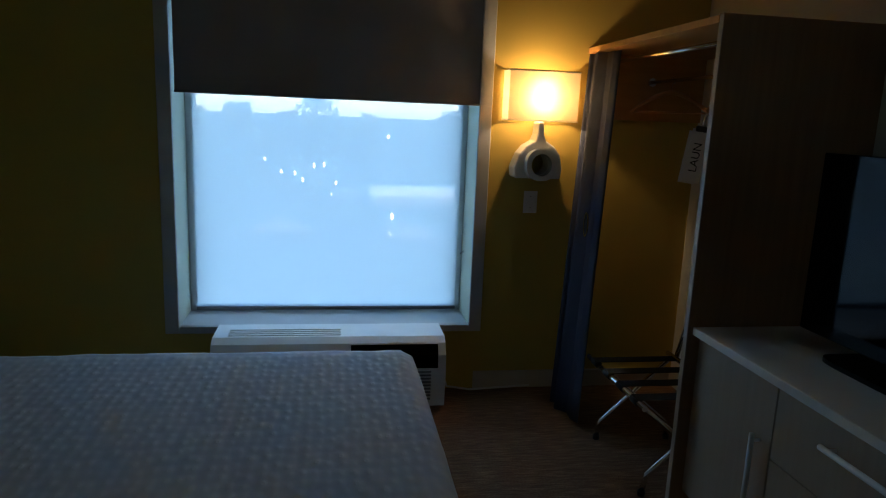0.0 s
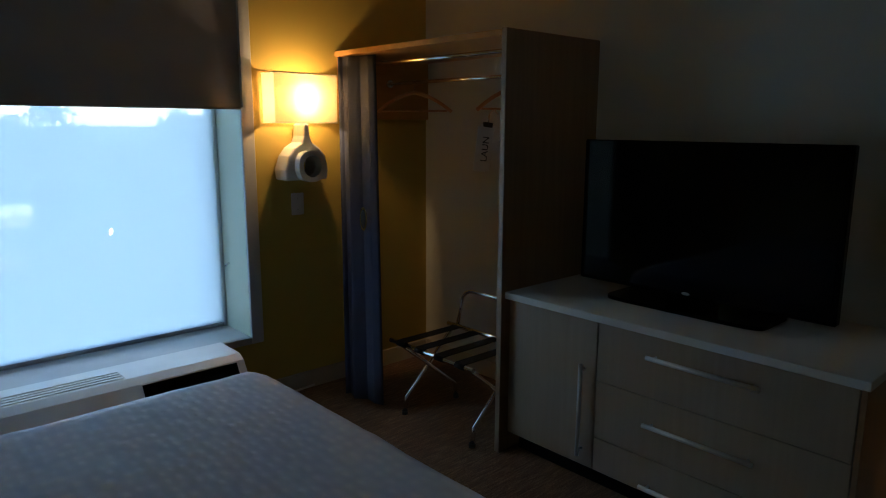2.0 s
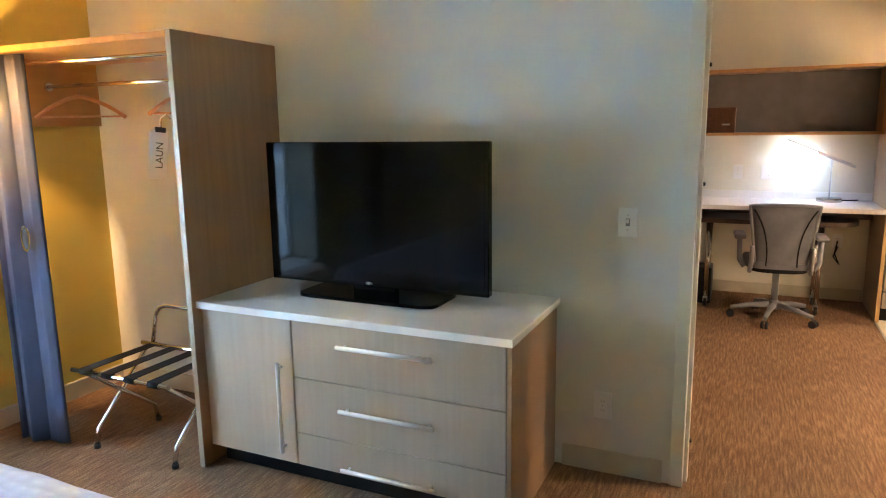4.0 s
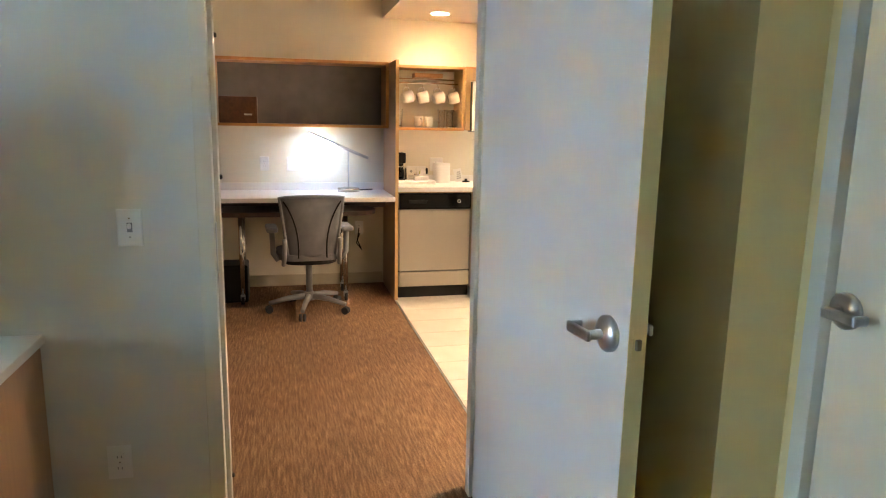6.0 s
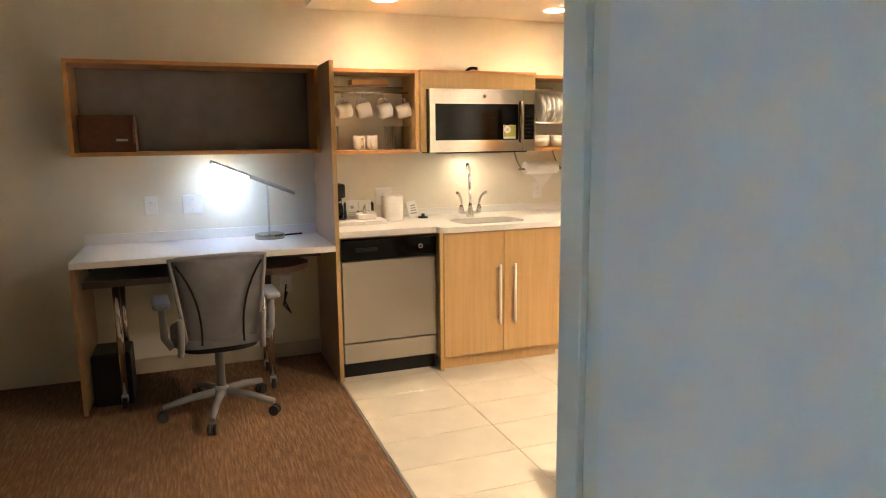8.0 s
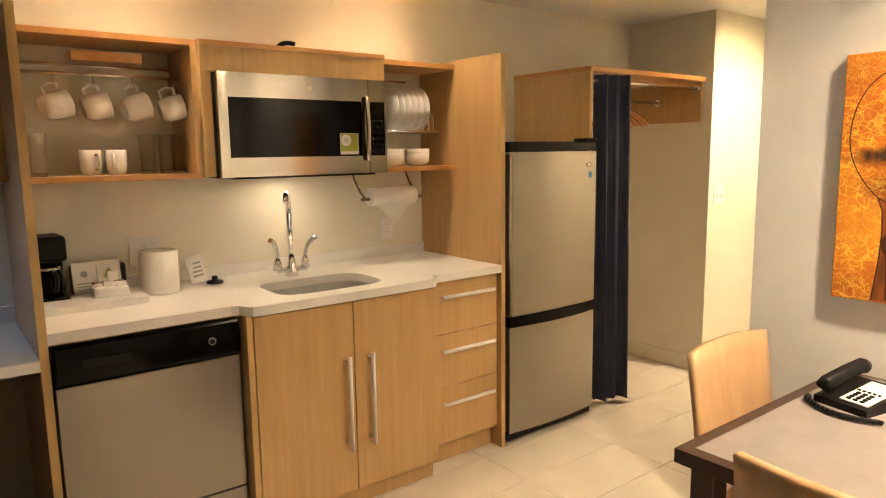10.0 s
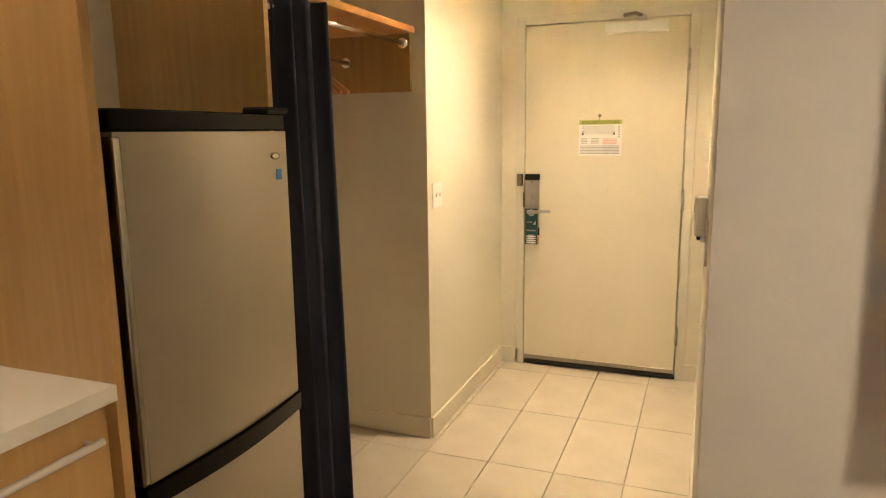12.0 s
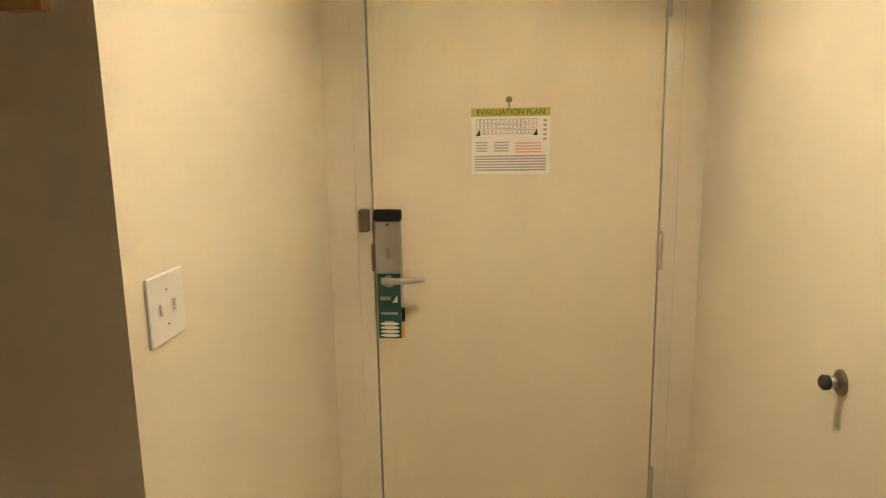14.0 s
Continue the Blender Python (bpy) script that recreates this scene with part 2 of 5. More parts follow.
SHEER = see_through("sheer_roller_fabric", (0.80, 0.88, 0.92), 0.42)
LAMPSHADE = see_through("linen_lampshade", (0.85, 0.76, 0.60), 0.22)


def glass(name, tint=(1, 1, 1), rough=0.0):
    m, nt, b = nodes_of(name)
    b.inputs["Base Color"].default_value = (*tint, 1)
    b.inputs["Transmission Weight"].default_value = 1.0
    b.inputs["Roughness"].default_value = rough
    b.inputs["IOR"].default_value = 1.45
    return m


GLASS = glass("clear_glass")


def thin_glass():
    m, nt, b = nodes_of("thin_glassware")
    N, L = nt.nodes.new, nt.links.new
    tr, gl, mix, fr_ = N("ShaderNodeBsdfTransparent"), N("ShaderNodeBsdfGlossy"), N("ShaderNodeMixShader"), N("ShaderNodeLayerWeight")
    tr.inputs[0].default_value = (0.975, 0.98, 0.975, 1)
    gl.inputs["Roughness"].default_value = 0.03
    fr_.inputs["Blend"].default_value = 0.12
    L(fr_.outputs["Facing"], mix.inputs[0])
    L(tr.outputs[0], mix.inputs[1])
    L(gl.outputs[0], mix.inputs[2])
    L(mix.outputs[0], nt.nodes["Material Output"].inputs[0])
    return m


THIN_GLASS = thin_glass()


def canvas():
    """Orange craquelure print with the soft dark reflections of a spoon's bowl."""
    m, nt, b = nodes_of("orange_crackle_print")
    N, L = nt.nodes.new, nt.links.new

    def calc(op, a, c, clamp=False):
        n = N("ShaderNodeMath")
        n.operation, n.use_clamp = op, clamp
        for k, v in enumerate((a, c)):
            if isinstance(v, float):
                n.inputs[k].default_value = v
            else:
                L(v, n.inputs[k])
        return n.outputs[0]

    tc = N("ShaderNodeTexCoord")
    pos = tc.outputs["Object"]

    def cloud(scale, detail):
        n = N("ShaderNodeTexNoise")
        n.inputs["Scale"].default_value, n.inputs["Detail"].default_value = scale, detail
        L(pos, n.inputs["Vector"])
        return n

    broad, fine = cloud(5, 5), cloud(28, 4)
    ramp = N("ShaderNodeValToRGB")
    e = ramp.color_ramp.elements
    e[0].position, e[0].color = 0.30, (0.36, 0.072, 0.006, 1)
    e[1].position, e[1].color = 0.72, (0.78, 0.34, 0.02, 1)
    e.new(0.5).color = (0.60, 0.165, 0.010, 1)
    L(broad.outputs["Fac"], ramp.inputs[0])
    warp = N("ShaderNodeMixRGB")
    warp.inputs[0].default_value = 0.05
    L(pos, warp.inputs[1])
    L(fine.outputs["Color"], warp.inputs[2])
    col = ramp.outputs[0]
    for scale, width, amount, stretch in ((31.0, 0.075, 0.85, (1.0, 1.0, 1.5)), (60.0, 0.09, 0.50, (1.3, 1.0, 0.9))):
        mp, v = N("ShaderNodeMapping"), N("ShaderNodeTexVoronoi")
        mp.inputs["Scale"].default_value = stretch
        mp.inputs["Rotation"].default_value = (0, 0.5, 0)
        L(warp.outputs[0], mp.inputs[0])
        v.feature = "DISTANCE_TO_EDGE"
        v.inputs["Scale"].default_value = scale
        L(mp.outputs[0], v.inputs["Vector"])
        mr = N("ShaderNodeMapRange")
        mr.inputs["From Min"].default_value, mr.inputs["From Max"].default_value = 0.01, width
        mr.inputs["To Min"].default_value, mr.inputs["To Max"].default_value = amount, 0.0
        L(v.outputs["Distance"], mr.inputs["Value"])
        patchy = calc("MULTIPLY", calc("SUBTRACT", cloud(11 if scale < 50 else 17, 3).outputs["Fac"], 0.30), 3.2, True)
        mix = N("ShaderNodeMixRGB")
        mix.inputs[2].default_value = (0.86, 0.58, 0.07, 1)
        L(calc("MULTIPLY", mr.outputs[0], patchy), mix.inputs[0])
        L(col, mix.inputs[1])
        col = mix.outputs[0]
    # soft dark patches: x, z, half width, half height, depth
    sep = N("ShaderNodeSeparateXYZ")
    L(pos, sep.inputs[0])
    wob = calc("MULTIPLY", calc("SUBTRACT", fine.outputs["Fac"], 0.5), 1.5)
    dark = None
    for px, pz, rx, rz, depth in ((3.590, 1.420, 0.095, 0.026, 0.95), (3.500, 1.505, 0.026, 0.085, 0.95), (3.515, 1.445, 0.040, 0.035, 0.8), (3.545, 1.345, 0.026, 0.022, 0.8),
                                  (3.555, 1.645, 0.045, 0.014, 0.5), (3.535, 1.50, 0.05, 0.06, 0.45), (3.60, 1.33, 0.06, 0.03, 0.35)):
        u = calc("DIVIDE", calc("SUBTRACT", sep.outputs[0], px), rx)
        w_ = calc("DIVIDE", calc("SUBTRACT", sep.outputs[2], pz), rz)
        d = calc("ADD", calc("SQRT", calc("ADD", calc("MULTIPLY", u, u), calc("MULTIPLY", w_, w_)), 0.0), wob)
        f = calc("MULTIPLY", calc("MULTIPLY", calc("SUBTRACT", 1.35, d), 1.3, True), depth)
        dark = f if dark is None else calc("MAXIMUM", dark, f)
    mix = N("ShaderNodeMixRGB")
    mix.inputs[2].default_value = (0.010, 0.005, 0.005, 1)
    L(dark, mix.inputs[0])
    L(col, mix.inputs[1])
    L(mix.outputs[0], b.inputs["Base Color"])
    b.inputs["Roughness"].default_value = 0.55
    return m


for _m in (BLACK, BLACK_GLOSS, STRAP):
    _m.node_tree.nodes["Principled BSDF"].inputs["Specular IOR Level"].default_value = 0.2
BLACK_GLOSS.node_tree.nodes["Principled BSDF"].inputs["Specular IOR Level"].default_value = 0.13
CANVAS = canvas()
SCREEN, _, _sb = nodes_of("screen_black")
_sb.inputs["Base Color"].default_value = (0.002, 0.002, 0.0025, 1)
_sb.inputs["Roughness"].default_value, _sb.inputs["Specular IOR Level"].default_value = 0.06, 0.12
SPOON_DARK = surface("print_dark_brown", (0.030, 0.008, 0.004), (0.07, 0.018, 0.006), 0.55, scale=(25, 25, 25))
SPOON_BROWN = surface("print_red_brown", (0.05, 0.014, 0.006), (0.36, 0.10, 0.012), 0.55, scale=(30, 30, 9), spread=0.25)
GRASS = surface("dusk_grass", (0.03, 0.05, 0.025), (0.06, 0.085, 0.045), 0.9, scale=(0.05, 0.05, 0.05))
ASPHALT = surface("asphalt", (0.045, 0.045, 0.047), (0.06, 0.06, 0.062), 0.85, scale=(0.3, 0.3, 0.3))
LEAF = surface("dark_foliage", (0.03, 0.045, 0.03), (0.06, 0.08, 0.05), 0.9)
CAR_PAINT = surface("silver_car_paint", (0.16, 0.17, 0.18), (0.20, 0.21, 0.22), 0.5, 0.0)

# ---- mesh helpers ----


def box(bm, x0, y0, z0, x1, y1, z1, bevel=0.0, seg=1):
    vs = bmesh.ops.create_cube(bm, size=1)["verts"]
    for v in vs:
        v.co = Vector((x0 + (v.co.x + 0.5) * (x1 - x0), y0 + (v.co.y + 0.5) * (y1 - y0), z0 + (v.co.z + 0.5) * (z1 - z0)))
    if bevel:
        es = list({e for v in vs for e in v.link_edges})
        bmesh.ops.bevel(bm, geom=es, offset=bevel, segments=seg, profile=0.5, affect="EDGES", clamp_overlap=True)
    return bm


def boxed(*args, **kw):
    return box(bmesh.new(), *args, **kw)


def tube(bm, pts, r, n=10, r_end=None):
    """A round bar along points."""
    pts = [Vector(p) for p in pts]
    rings = []
    side = None
    for i, p in enumerate(pts):
        d = (pts[min(i + 1, len(pts) - 1)] - pts[max(i - 1, 0)]).normalized()
        if side is None:
            side = d.orthogonal().normalized()
        side = (side - d * side.dot(d)).normalized()
        up = d.cross(side)
        rr = r if r_end is None else r + (r_end - r) * i / (len(pts) - 1)
        rings.append([bm.verts.new(p + (side * math.cos(2 * math.pi * k / n) + up * math.sin(2 * math.pi * k / n)) * rr) for k in range(n)])
    for a, b in zip(rings, rings[1:]):
        for k in range(n):
            bm.faces.new((a[k], a[(k + 1) % n], b[(k + 1) % n], b[k])).smooth = True
    bm.faces.new(rings[0][::-1])
    bm.faces.new(rings[-1])
    return bm


def tubed(pts, r, n=10, r_end=None):
    return tube(bmesh.new(), pts, r, n, r_end)


def arc(p0, p1, p2, n=6):
    """A smooth bend through three points."""
    a, b, c = Vector(p0), Vector(p1), Vector(p2)
    return [a * (1 - t) ** 2 + b * 2 * t * (1 - t) + c * t * t for t in (i / n for i in range(n + 1))]


def lathe(bm, profile, cx, cy, n=20, cz=0.0):
    rings = [[bm.verts.new((cx + r * math.cos(2 * math.pi * k / n), cy + r * math.sin(2 * math.pi * k / n), cz + z)) for k in range(n)] for r, z in profile]
    for a, b in zip(rings, rings[1:]):
        for k in range(n):
            bm.faces.new((a[k], a[(k + 1) % n], b[(k + 1) % n], b[k])).smooth = True
    bm.faces.new(rings[0][::-1])
    bm.faces.new(rings[-1])
    return bm


def lathed(profile, cx, cy, n=20, cz=0.0):
    return lathe(bmesh.new(), profile, cx, cy, n, cz)


def plate(outline, axis, lo, hi, holes=(), bevel=0.0):
    """A flat plate with outline (2D), extruded along an axis from lo to hi, with holes."""
    bm = bmesh.new()
    put = {"x": lambda u, v, w: (w, u, v), "y": lambda u, v, w: (u, w, v), "z": lambda u, v, w: (u, v, w)}[axis]
    edges = []
    for loop in (outline, *holes):
        vs = [bm.verts.new(put(u, v, lo)) for u, v in loop]
        edges += [bm.edges.new((vs[i], vs[(i + 1) % len(vs)])) for i in range(len(vs))]
    bmesh.ops.triangle_fill(bm, use_beauty=True, edges=edges)
    faces = list(bm.faces)
    ext = bmesh.ops.extrude_face_region(bm, geom=faces)
    d = Vector(put(0, 0, hi - lo))
    bmesh.ops.translate(bm, vec=d, verts=[g for g in ext["geom"] if isinstance(g, bmesh.types.BMVert)])
    bmesh.ops.recalc_face_normals(bm, faces=bm.faces[:])
    return bm


def ring2d(cx, cy, rx, ry, n=28, power=2.0):
    """A closed outline: an ellipse (2) to a rounded rectangle (higher powers)."""
    out = []
    for k in range(n):
        a = 2 * math.pi * k / n
        c, s = math.cos(a), math.sin(a)
        out.append((cx + rx * math.copysign(abs(c) ** (2 / power), c), cy + ry * math.copysign(abs(s) ** (2 / power), s)))
    return out


def mesh_from(bm, name, material):
    bmesh.ops.recalc_face_normals(bm, faces=bm.faces[:])
    me = bpy.data.meshes.new(name)
    bm.to_mesh(me)
    bm.free()
    me.materials.append(material)
    return me


def part(name, bm, material, parent=None, label=""):
    """One mesh object under a thing or a part; coordinates are the thing's own."""
    ob = new(name, mesh_from(bm, name, material))
    if parent:
        ob.parent = parent
    if label:
        tagged(ob, label)
    return ob


def thing(name, label, category, m=None, group=""):
    ob = new(name)
    ob.empty_display_size = 0.1
    if m is not None:
        ob.matrix_basis = m
    return tagged(ob, label, category, group)


def solid(name, bm, material, label, category="", group="", kind=""):
    return tagged(part(name, bm, material), label, category, group, kind)


def structure(name, bm, material, label=""):
    return tagged(part(name, bm, material), label, "", "", "structure")


def words(name, text, m, size, material, parent, depth=0.0004):
    cu = bpy.data.curves.new(name, "FONT")
    cu.body, cu.size, cu.extrude, cu.align_x, cu.align_y = text, size, depth, "CENTER", "CENTER"
    tmp = new(name, cu)
    me = bpy.data.meshes.new_from_object(tmp.evaluated_get(bpy.context.evaluated_depsgraph_get()))
    bpy.data.objects.remove(tmp)
    me.transform(m)
    me.materials.clear()
    me.materials.append(material)
    ob = new(name, me)
    ob.parent = parent
    return ob

# ---- structure ----
CEIL_LOW, CEIL_HIGH = 2.28, 2.62
XW, XE = 2.16, 2.28          # bedroom partition faces
XK = 5.80                    # kitchen wall face
YN = 3.79                    # window wall face

bm = bmesh.new()
for a in ((-1.87, YN, 0, -0.60, 4.13, CEIL_HIGH), (0.975, YN, 0, XE, 4.13, CEIL_HIGH), (-0.60, YN, 0, 0.975, 4.13, 0.352), (-0.60, YN, 2.12, 0.975, 4.13, CEIL_HIGH)):
    box(bm, *a)
structure("wall_north", bm, PAINT_YELLOW, "ochre painted window wall")
bm = bmesh.new()
for a in ((XW, 0.62, 0, XE, YN, CEIL_HIGH), (XW, -2.62, 0, XE, -0.32, CEIL_HIGH), (XW, -0.32, 2.06, XE, 0.62, CEIL_HIGH)):
    box(bm, *a)
structure("wall_partition", bm, PAINT_GREY, "off-white painted partition wall")
# out of view; its ochre is picked to cut bounced light
structure("wall_west", boxed(-1.87, -1.10, 0, -1.75, YN, CEIL_HIGH), PAINT_YELLOW, "unseen bedroom wall, ochre to cut bounced light")
bm = boxed(1.33, -1.10, 0, XW, -0.70, CEIL_HIGH)
box(bm, 1.28, -1.10, 0, 1.33, -0.90, CEIL_HIGH)
box(bm, 0.40, -1.10, 2.06, 1.28, -0.90, CEIL_HIGH)
box(bm, -1.75, -1.10, 0, 0.40, -0.90, CEIL_HIGH)
structure("wall_south", bm, PAINT_WARM_LIT, "wall beside the bathroom door with warm lamplight in its colour")
structure("wall_kitchen", boxed(XK, -4.16, 0, 5.92, 4.13, CEIL_HIGH), PAINT_CREAM, "cream painted kitchen wall")
structure("wall_living_north", boxed(XE, 4.01, 0, XK, 4.13, CEIL_HIGH), PAINT_GREY, "off-white end wall")
structure("wall_hall_east", boxed(5.17, -5.34, 0, 5.92, -4.16, CEIL_HIGH), PAINT_CREAM, "cream painted entry hall wall")
bm = boxed(XE, -2.62, 0, 4.0, -2.50, CEIL_HIGH)
structure("wall_art", bm, PAINT_ART, "off-white wall behind the dining table")
structure("wall_hall_west", boxed(3.88, -5.34, 0, 4.0, -2.62, CEIL_HIGH), PAINT_CREAM, "cream painted entry hall wall")
bm = boxed(3.88, -5.46, 0, 4.085, -5.34, CEIL_HIGH)
box(bm, 5.06, -5.46, 0, 5.92, -5.34, CEIL_HIGH)
box(bm, 4.085, -5.46, 2.07, 5.06, -5.34, CEIL_HIGH)
structure("wall_entry", bm, PAINT_CREAM, "cream painted wall round the entry door")
# unseen backing slabs added behind both doors to stop light leaks
structure("wall_outer", boxed(3.88, -5.66, -0.1, 5.92, -5.54, CEIL_HIGH), PAINT_CREAM)
structure("wall_outer", boxed(-1.87, -1.40, -0.1, XW, -1.28, CEIL_HIGH), PAINT_CREAM)
# dark filler added so no light leaks under the entry door
structure("threshold", boxed(4.085, -5.54, -0.012, 5.06, -5.345, 0.012), RUBBER, "dark strip added to fill the gap under the door")
structure("ceiling_bedroom", boxed(-1.87, -1.10, CEIL_HIGH, XE, 4.13, 2.74), PAINT_CEIL, "white painted ceiling")
structure("ceiling_living", boxed(XE, -0.475, CEIL_HIGH, 5.92, 4.13, 2.74), PAINT_CEIL, "white painted ceiling")
structure("ceiling_kitchen", plate([(XE, -5.60), (5.92, -5.60), (5.92, -0.475), (XE, -0.475)], "z", CEIL_LOW, 2.74,
          [ring2d(x, y, 0.075, 0.075) for x, y in ((5.38, -0.877), (5.38, -2.05), (4.55, -4.35), (2.93, -2.0))]), PAINT_CEIL, "cream painted dropped ceiling")
structure("subfloor", boxed(-1.87, -5.46, -0.14, 5.92, 4.13, -0.012), GROUT)
bm = boxed(XE, -0.484, -0.012, XK, 4.01, 0.0)
box(bm, -1.75, -1.10, -0.012, XE, YN, 0.0)
structure("floor", bm, CARPET, "brown flecked loop carpet")
structure("floor_edge", boxed(XE, -0.492, -0.012, 5.16, -0.484, 0.003), SATIN, "thin metal carpet edge strip")


def baseboard(x0, y0, x1, y1, h=0.10):
    hall = y1 < -2.4
    structure("baseboard", boxed(x0, y0, 0, x1, y1, h, bevel=0.003), PAINT_CREAM if hall else BASE_VINYL, "cream baseboard" if hall else "beige vinyl baseboard")


for a in ((0.98, YN - 0.012, XW - 0.012, YN), (XW - 0.012, 2.57, XW, YN), (XW - 0.012, 0.68, XW, 1.10), (XW - 0.012, -0.70, XW, -0.40),
          (1.33, -0.712, XW - 0.012, -0.70), (XK - 0.012, -0.48, XK, 0.88), (XK - 0.012, -4.148, XK, -3.11), (5.17, -4.16, XK - 0.012, -4.148),
          (5.158, -5.328, 5.17, -4.16), (5.06, -5.34, 5.17, -5.328), (4.0, -5.34, 4.085, -5.328), (4.0, -5.328, 4.012, -2.50), (XE, -2.50, 4.0, -2.488)):
    baseboard(*a)

# door frames
def door_frame(name, x0, x1, face, back, h, mat, axis):
    """Welded metal frame: two jambs and a head with face flanges."""
    th = thing(name, "cream painted metal door frame", "door frame")
    th["kind"] = "structure"
    def b(u0, w0, z0, u1, w1, z1):
        return boxed(u0, w0, z0, u1, w1, z1, bevel=0.002) if axis == "x" else boxed(w0, u0, z0, w1, u1, z1, bevel=0.002)
    for nm, u0, u1 in (("jamb", x0 - 0.05, x0), ("jamb", x1, x1 + 0.05)):
        part(nm, b(u0, min(face, back) - 0.012, 0, u1, max(face, back) + 0.012, h + 0.05), mat, th)
    part("head", b(x0, min(face, back) - 0.012, h, x1, max(face, back) + 0.012, h + 0.05), mat, th)
    for u0, u1 in ((x0, x0 + 0.015), (x1 - 0.015, x1)):
        mid = (face + back) / 2
        part("stop", b(u0, mid - 0.02, 0, u1, mid + 0.03, h), mat, th)
    return th


fr = door_frame("door_frame_1", -0.30, 0.60, XW, XE, 2.05, FRAME_PAINT, "y")
for z in (1.684, 1.234, 0.166):
    part("silencer", lathed([(0.007, 0), (0.009, 0.004), (0.006, 0.009)], 0, 0, 10), RUBBER, fr).matrix_basis = pose(2.246, 0.586, z, 90, 0, 0)
part("strike_plate", boxed(2.172, 0.597, 0.93, 2.205, 0.5995, 1.09), SATIN, fr)
door_frame("door_frame_2", 4.125, 5.025, -5.34, -5.46, 2.035, FRAME_PAINT, "x")
door_frame("door_frame_3", 0.44, 1.24, -0.90, -1.10, 2.05, FRAME_PAINT, "x")


def lever_set(door, x, z, y, side, toward):
    """Rose, neck and flat return lever in the door's own frame; side +1 stands out along +y."""
    part("rose", lathed([(0.045, 0), (0.045, 0.010), (0.036, 0.017), (0.018, 0.024)], 0, 0, 24), SATIN, door).matrix_basis = pose(x, y, z, -90 * side, 0, 0)
    far = y + side * 0.062
    lv = part("lever", tubed([(x, y + side * 0.012, z), (x, far, z)], 0.012, 12), SATIN, door)
    lo, hi = sorted((x - 0.014 * toward, x + 0.088 * toward))
    part("grip", boxed(lo, far - 0.007, z - 0.014, hi, far + 0.007, z + 0.014, bevel=0.006, seg=2), SATIN, lv)
    lo, hi = sorted((x + 0.076 * toward, x + 0.088 * toward))
    part("grip_return", boxed(lo, min(far, y + side * 0.025), z - 0.012, hi, max(far, y + side * 0.025), z + 0.012, bevel=0.005, seg=2), SATIN, lv)


# bedroom door, standing open
leaf_turn = math.degrees(math.atan2(-0.375 + 0.285, 1.24 - 2.14))
d1 = thing("door_1", "pale painted bedroom door standing open with lever handle", "door", pose(2.14, -0.285, 0.008, 0, 0, leaf_turn))
part("leaf", boxed(0, 0.0, 0, 0.90, 0.050, 2.03, bevel=0.002), DOOR_GREY, d1)
# edge and plate carry warm lamplight in their colour, unlike the leaf
part("latch_edge", boxed(0.900, 0.001, 0.0, 0.9015, 0.049, 2.03), PAINT_WARM_LIT, d1)
part("latch_plate", boxed(0.9018, 0.010, 0.885, 0.9035, 0.040, 0.965, bevel=0.0008), PAINT_WARM_LIT, d1)
part("latch_bolt", boxed(0.902, 0.017, 0.908, 0.912, 0.031, 0.934, bevel=0.002), DULL_METAL, d1)
lever_set(d1, 0.822, 0.926, 0.0, -1, -1)
lever_set(d1, 0.822, 0.926, 0.050, 1, -1)
d3 = thing("door_3", "closed cream bathroom door with lever handle", "door")
part("leaf", boxed(0.445, -0.96, 0.008, 1.235, -0.916, 2.04, bevel=0.002), DOOR_PAINT, d3)
lever_set(d3, 1.19, 1.0, -0.916, 1, -1)

# entry door
d2 = thing("door_2", "closed cream entry door with closer and card lock", "door")
part("leaf", boxed(4.131, -5.362, 0.040, 5.018, -5.318, 2.028, bevel=0.002), DOOR_PAINT, d2)
# black strip stands in for the shade in the gap below the leaf
part("sweep", boxed(4.133, -5.355, 0.013, 5.016, -5.322, 0.040), RUBBER, d2, "black strip standing for shade in the door gap")
part("kick_strip", boxed(4.135, -5.3178, 0.042, 5.015, -5.314, 0.066, bevel=0.001), STEEL, d2, "steel door bottom strip")
for i in range(9):
    part("screw", lathed([(0.004, 0), (0.003, 0.0015)], 0, 0, 8), CHROME, d2).matrix_basis = pose(4.19 + i * 0.095, -5.314, 0.054, -90, 0, 0)
for z in (1.80, 1.05, 0.27):
    h = part("hinge", tubed([(4.125, -5.312, z - 0.055), (4.125, -5.312, z + 0.055)], 0.008, 10), SATIN, d2)
    part("pin", tubed([(4.125, -5.312, z + 0.055), (4.125, -5.312, z + 0.063)], 0.005, 8), SATIN, h)
part("lock_plate", boxed(4.929, -5.318, 0.78, 5.012, -5.298, 1.15, bevel=0.004), SATIN, d2, "satin card lock plate")
part("lock_cap", boxed(4.927, -5.319, 1.15, 5.014, -5.294, 1.185, bevel=0.004), BLACK, d2, "black lock cap")
part("thumb_turn", boxed(4.965, -5.298, 1.03, 4.975, -5.278, 1.065, bevel=0.003), SATIN, d2)
part("lock_screw", lathed([(0.004, 0), (0.003, 0.002)], 0, 0, 8), RUBBER, d2).matrix_basis = pose(4.972, -5.298, 1.138, -90, 0, 0)
lv = part("lever", tubed([(4.972, -5.30, 0.965), (4.972, -5.245, 0.965)], 0.012, 12), SATIN, d2)
part("grip", tubed(arc((4.985, -5.243, 0.967), (4.90, -5.238, 0.968), (4.848, -5.243, 0.973), 5), 0.012, 12, 0.008), SATIN, lv)
part("latch_plate", boxed(5.0215, -5.316, 0.985, 5.028, -5.306, 1.075, bevel=0.001), DULL_METAL, d2)
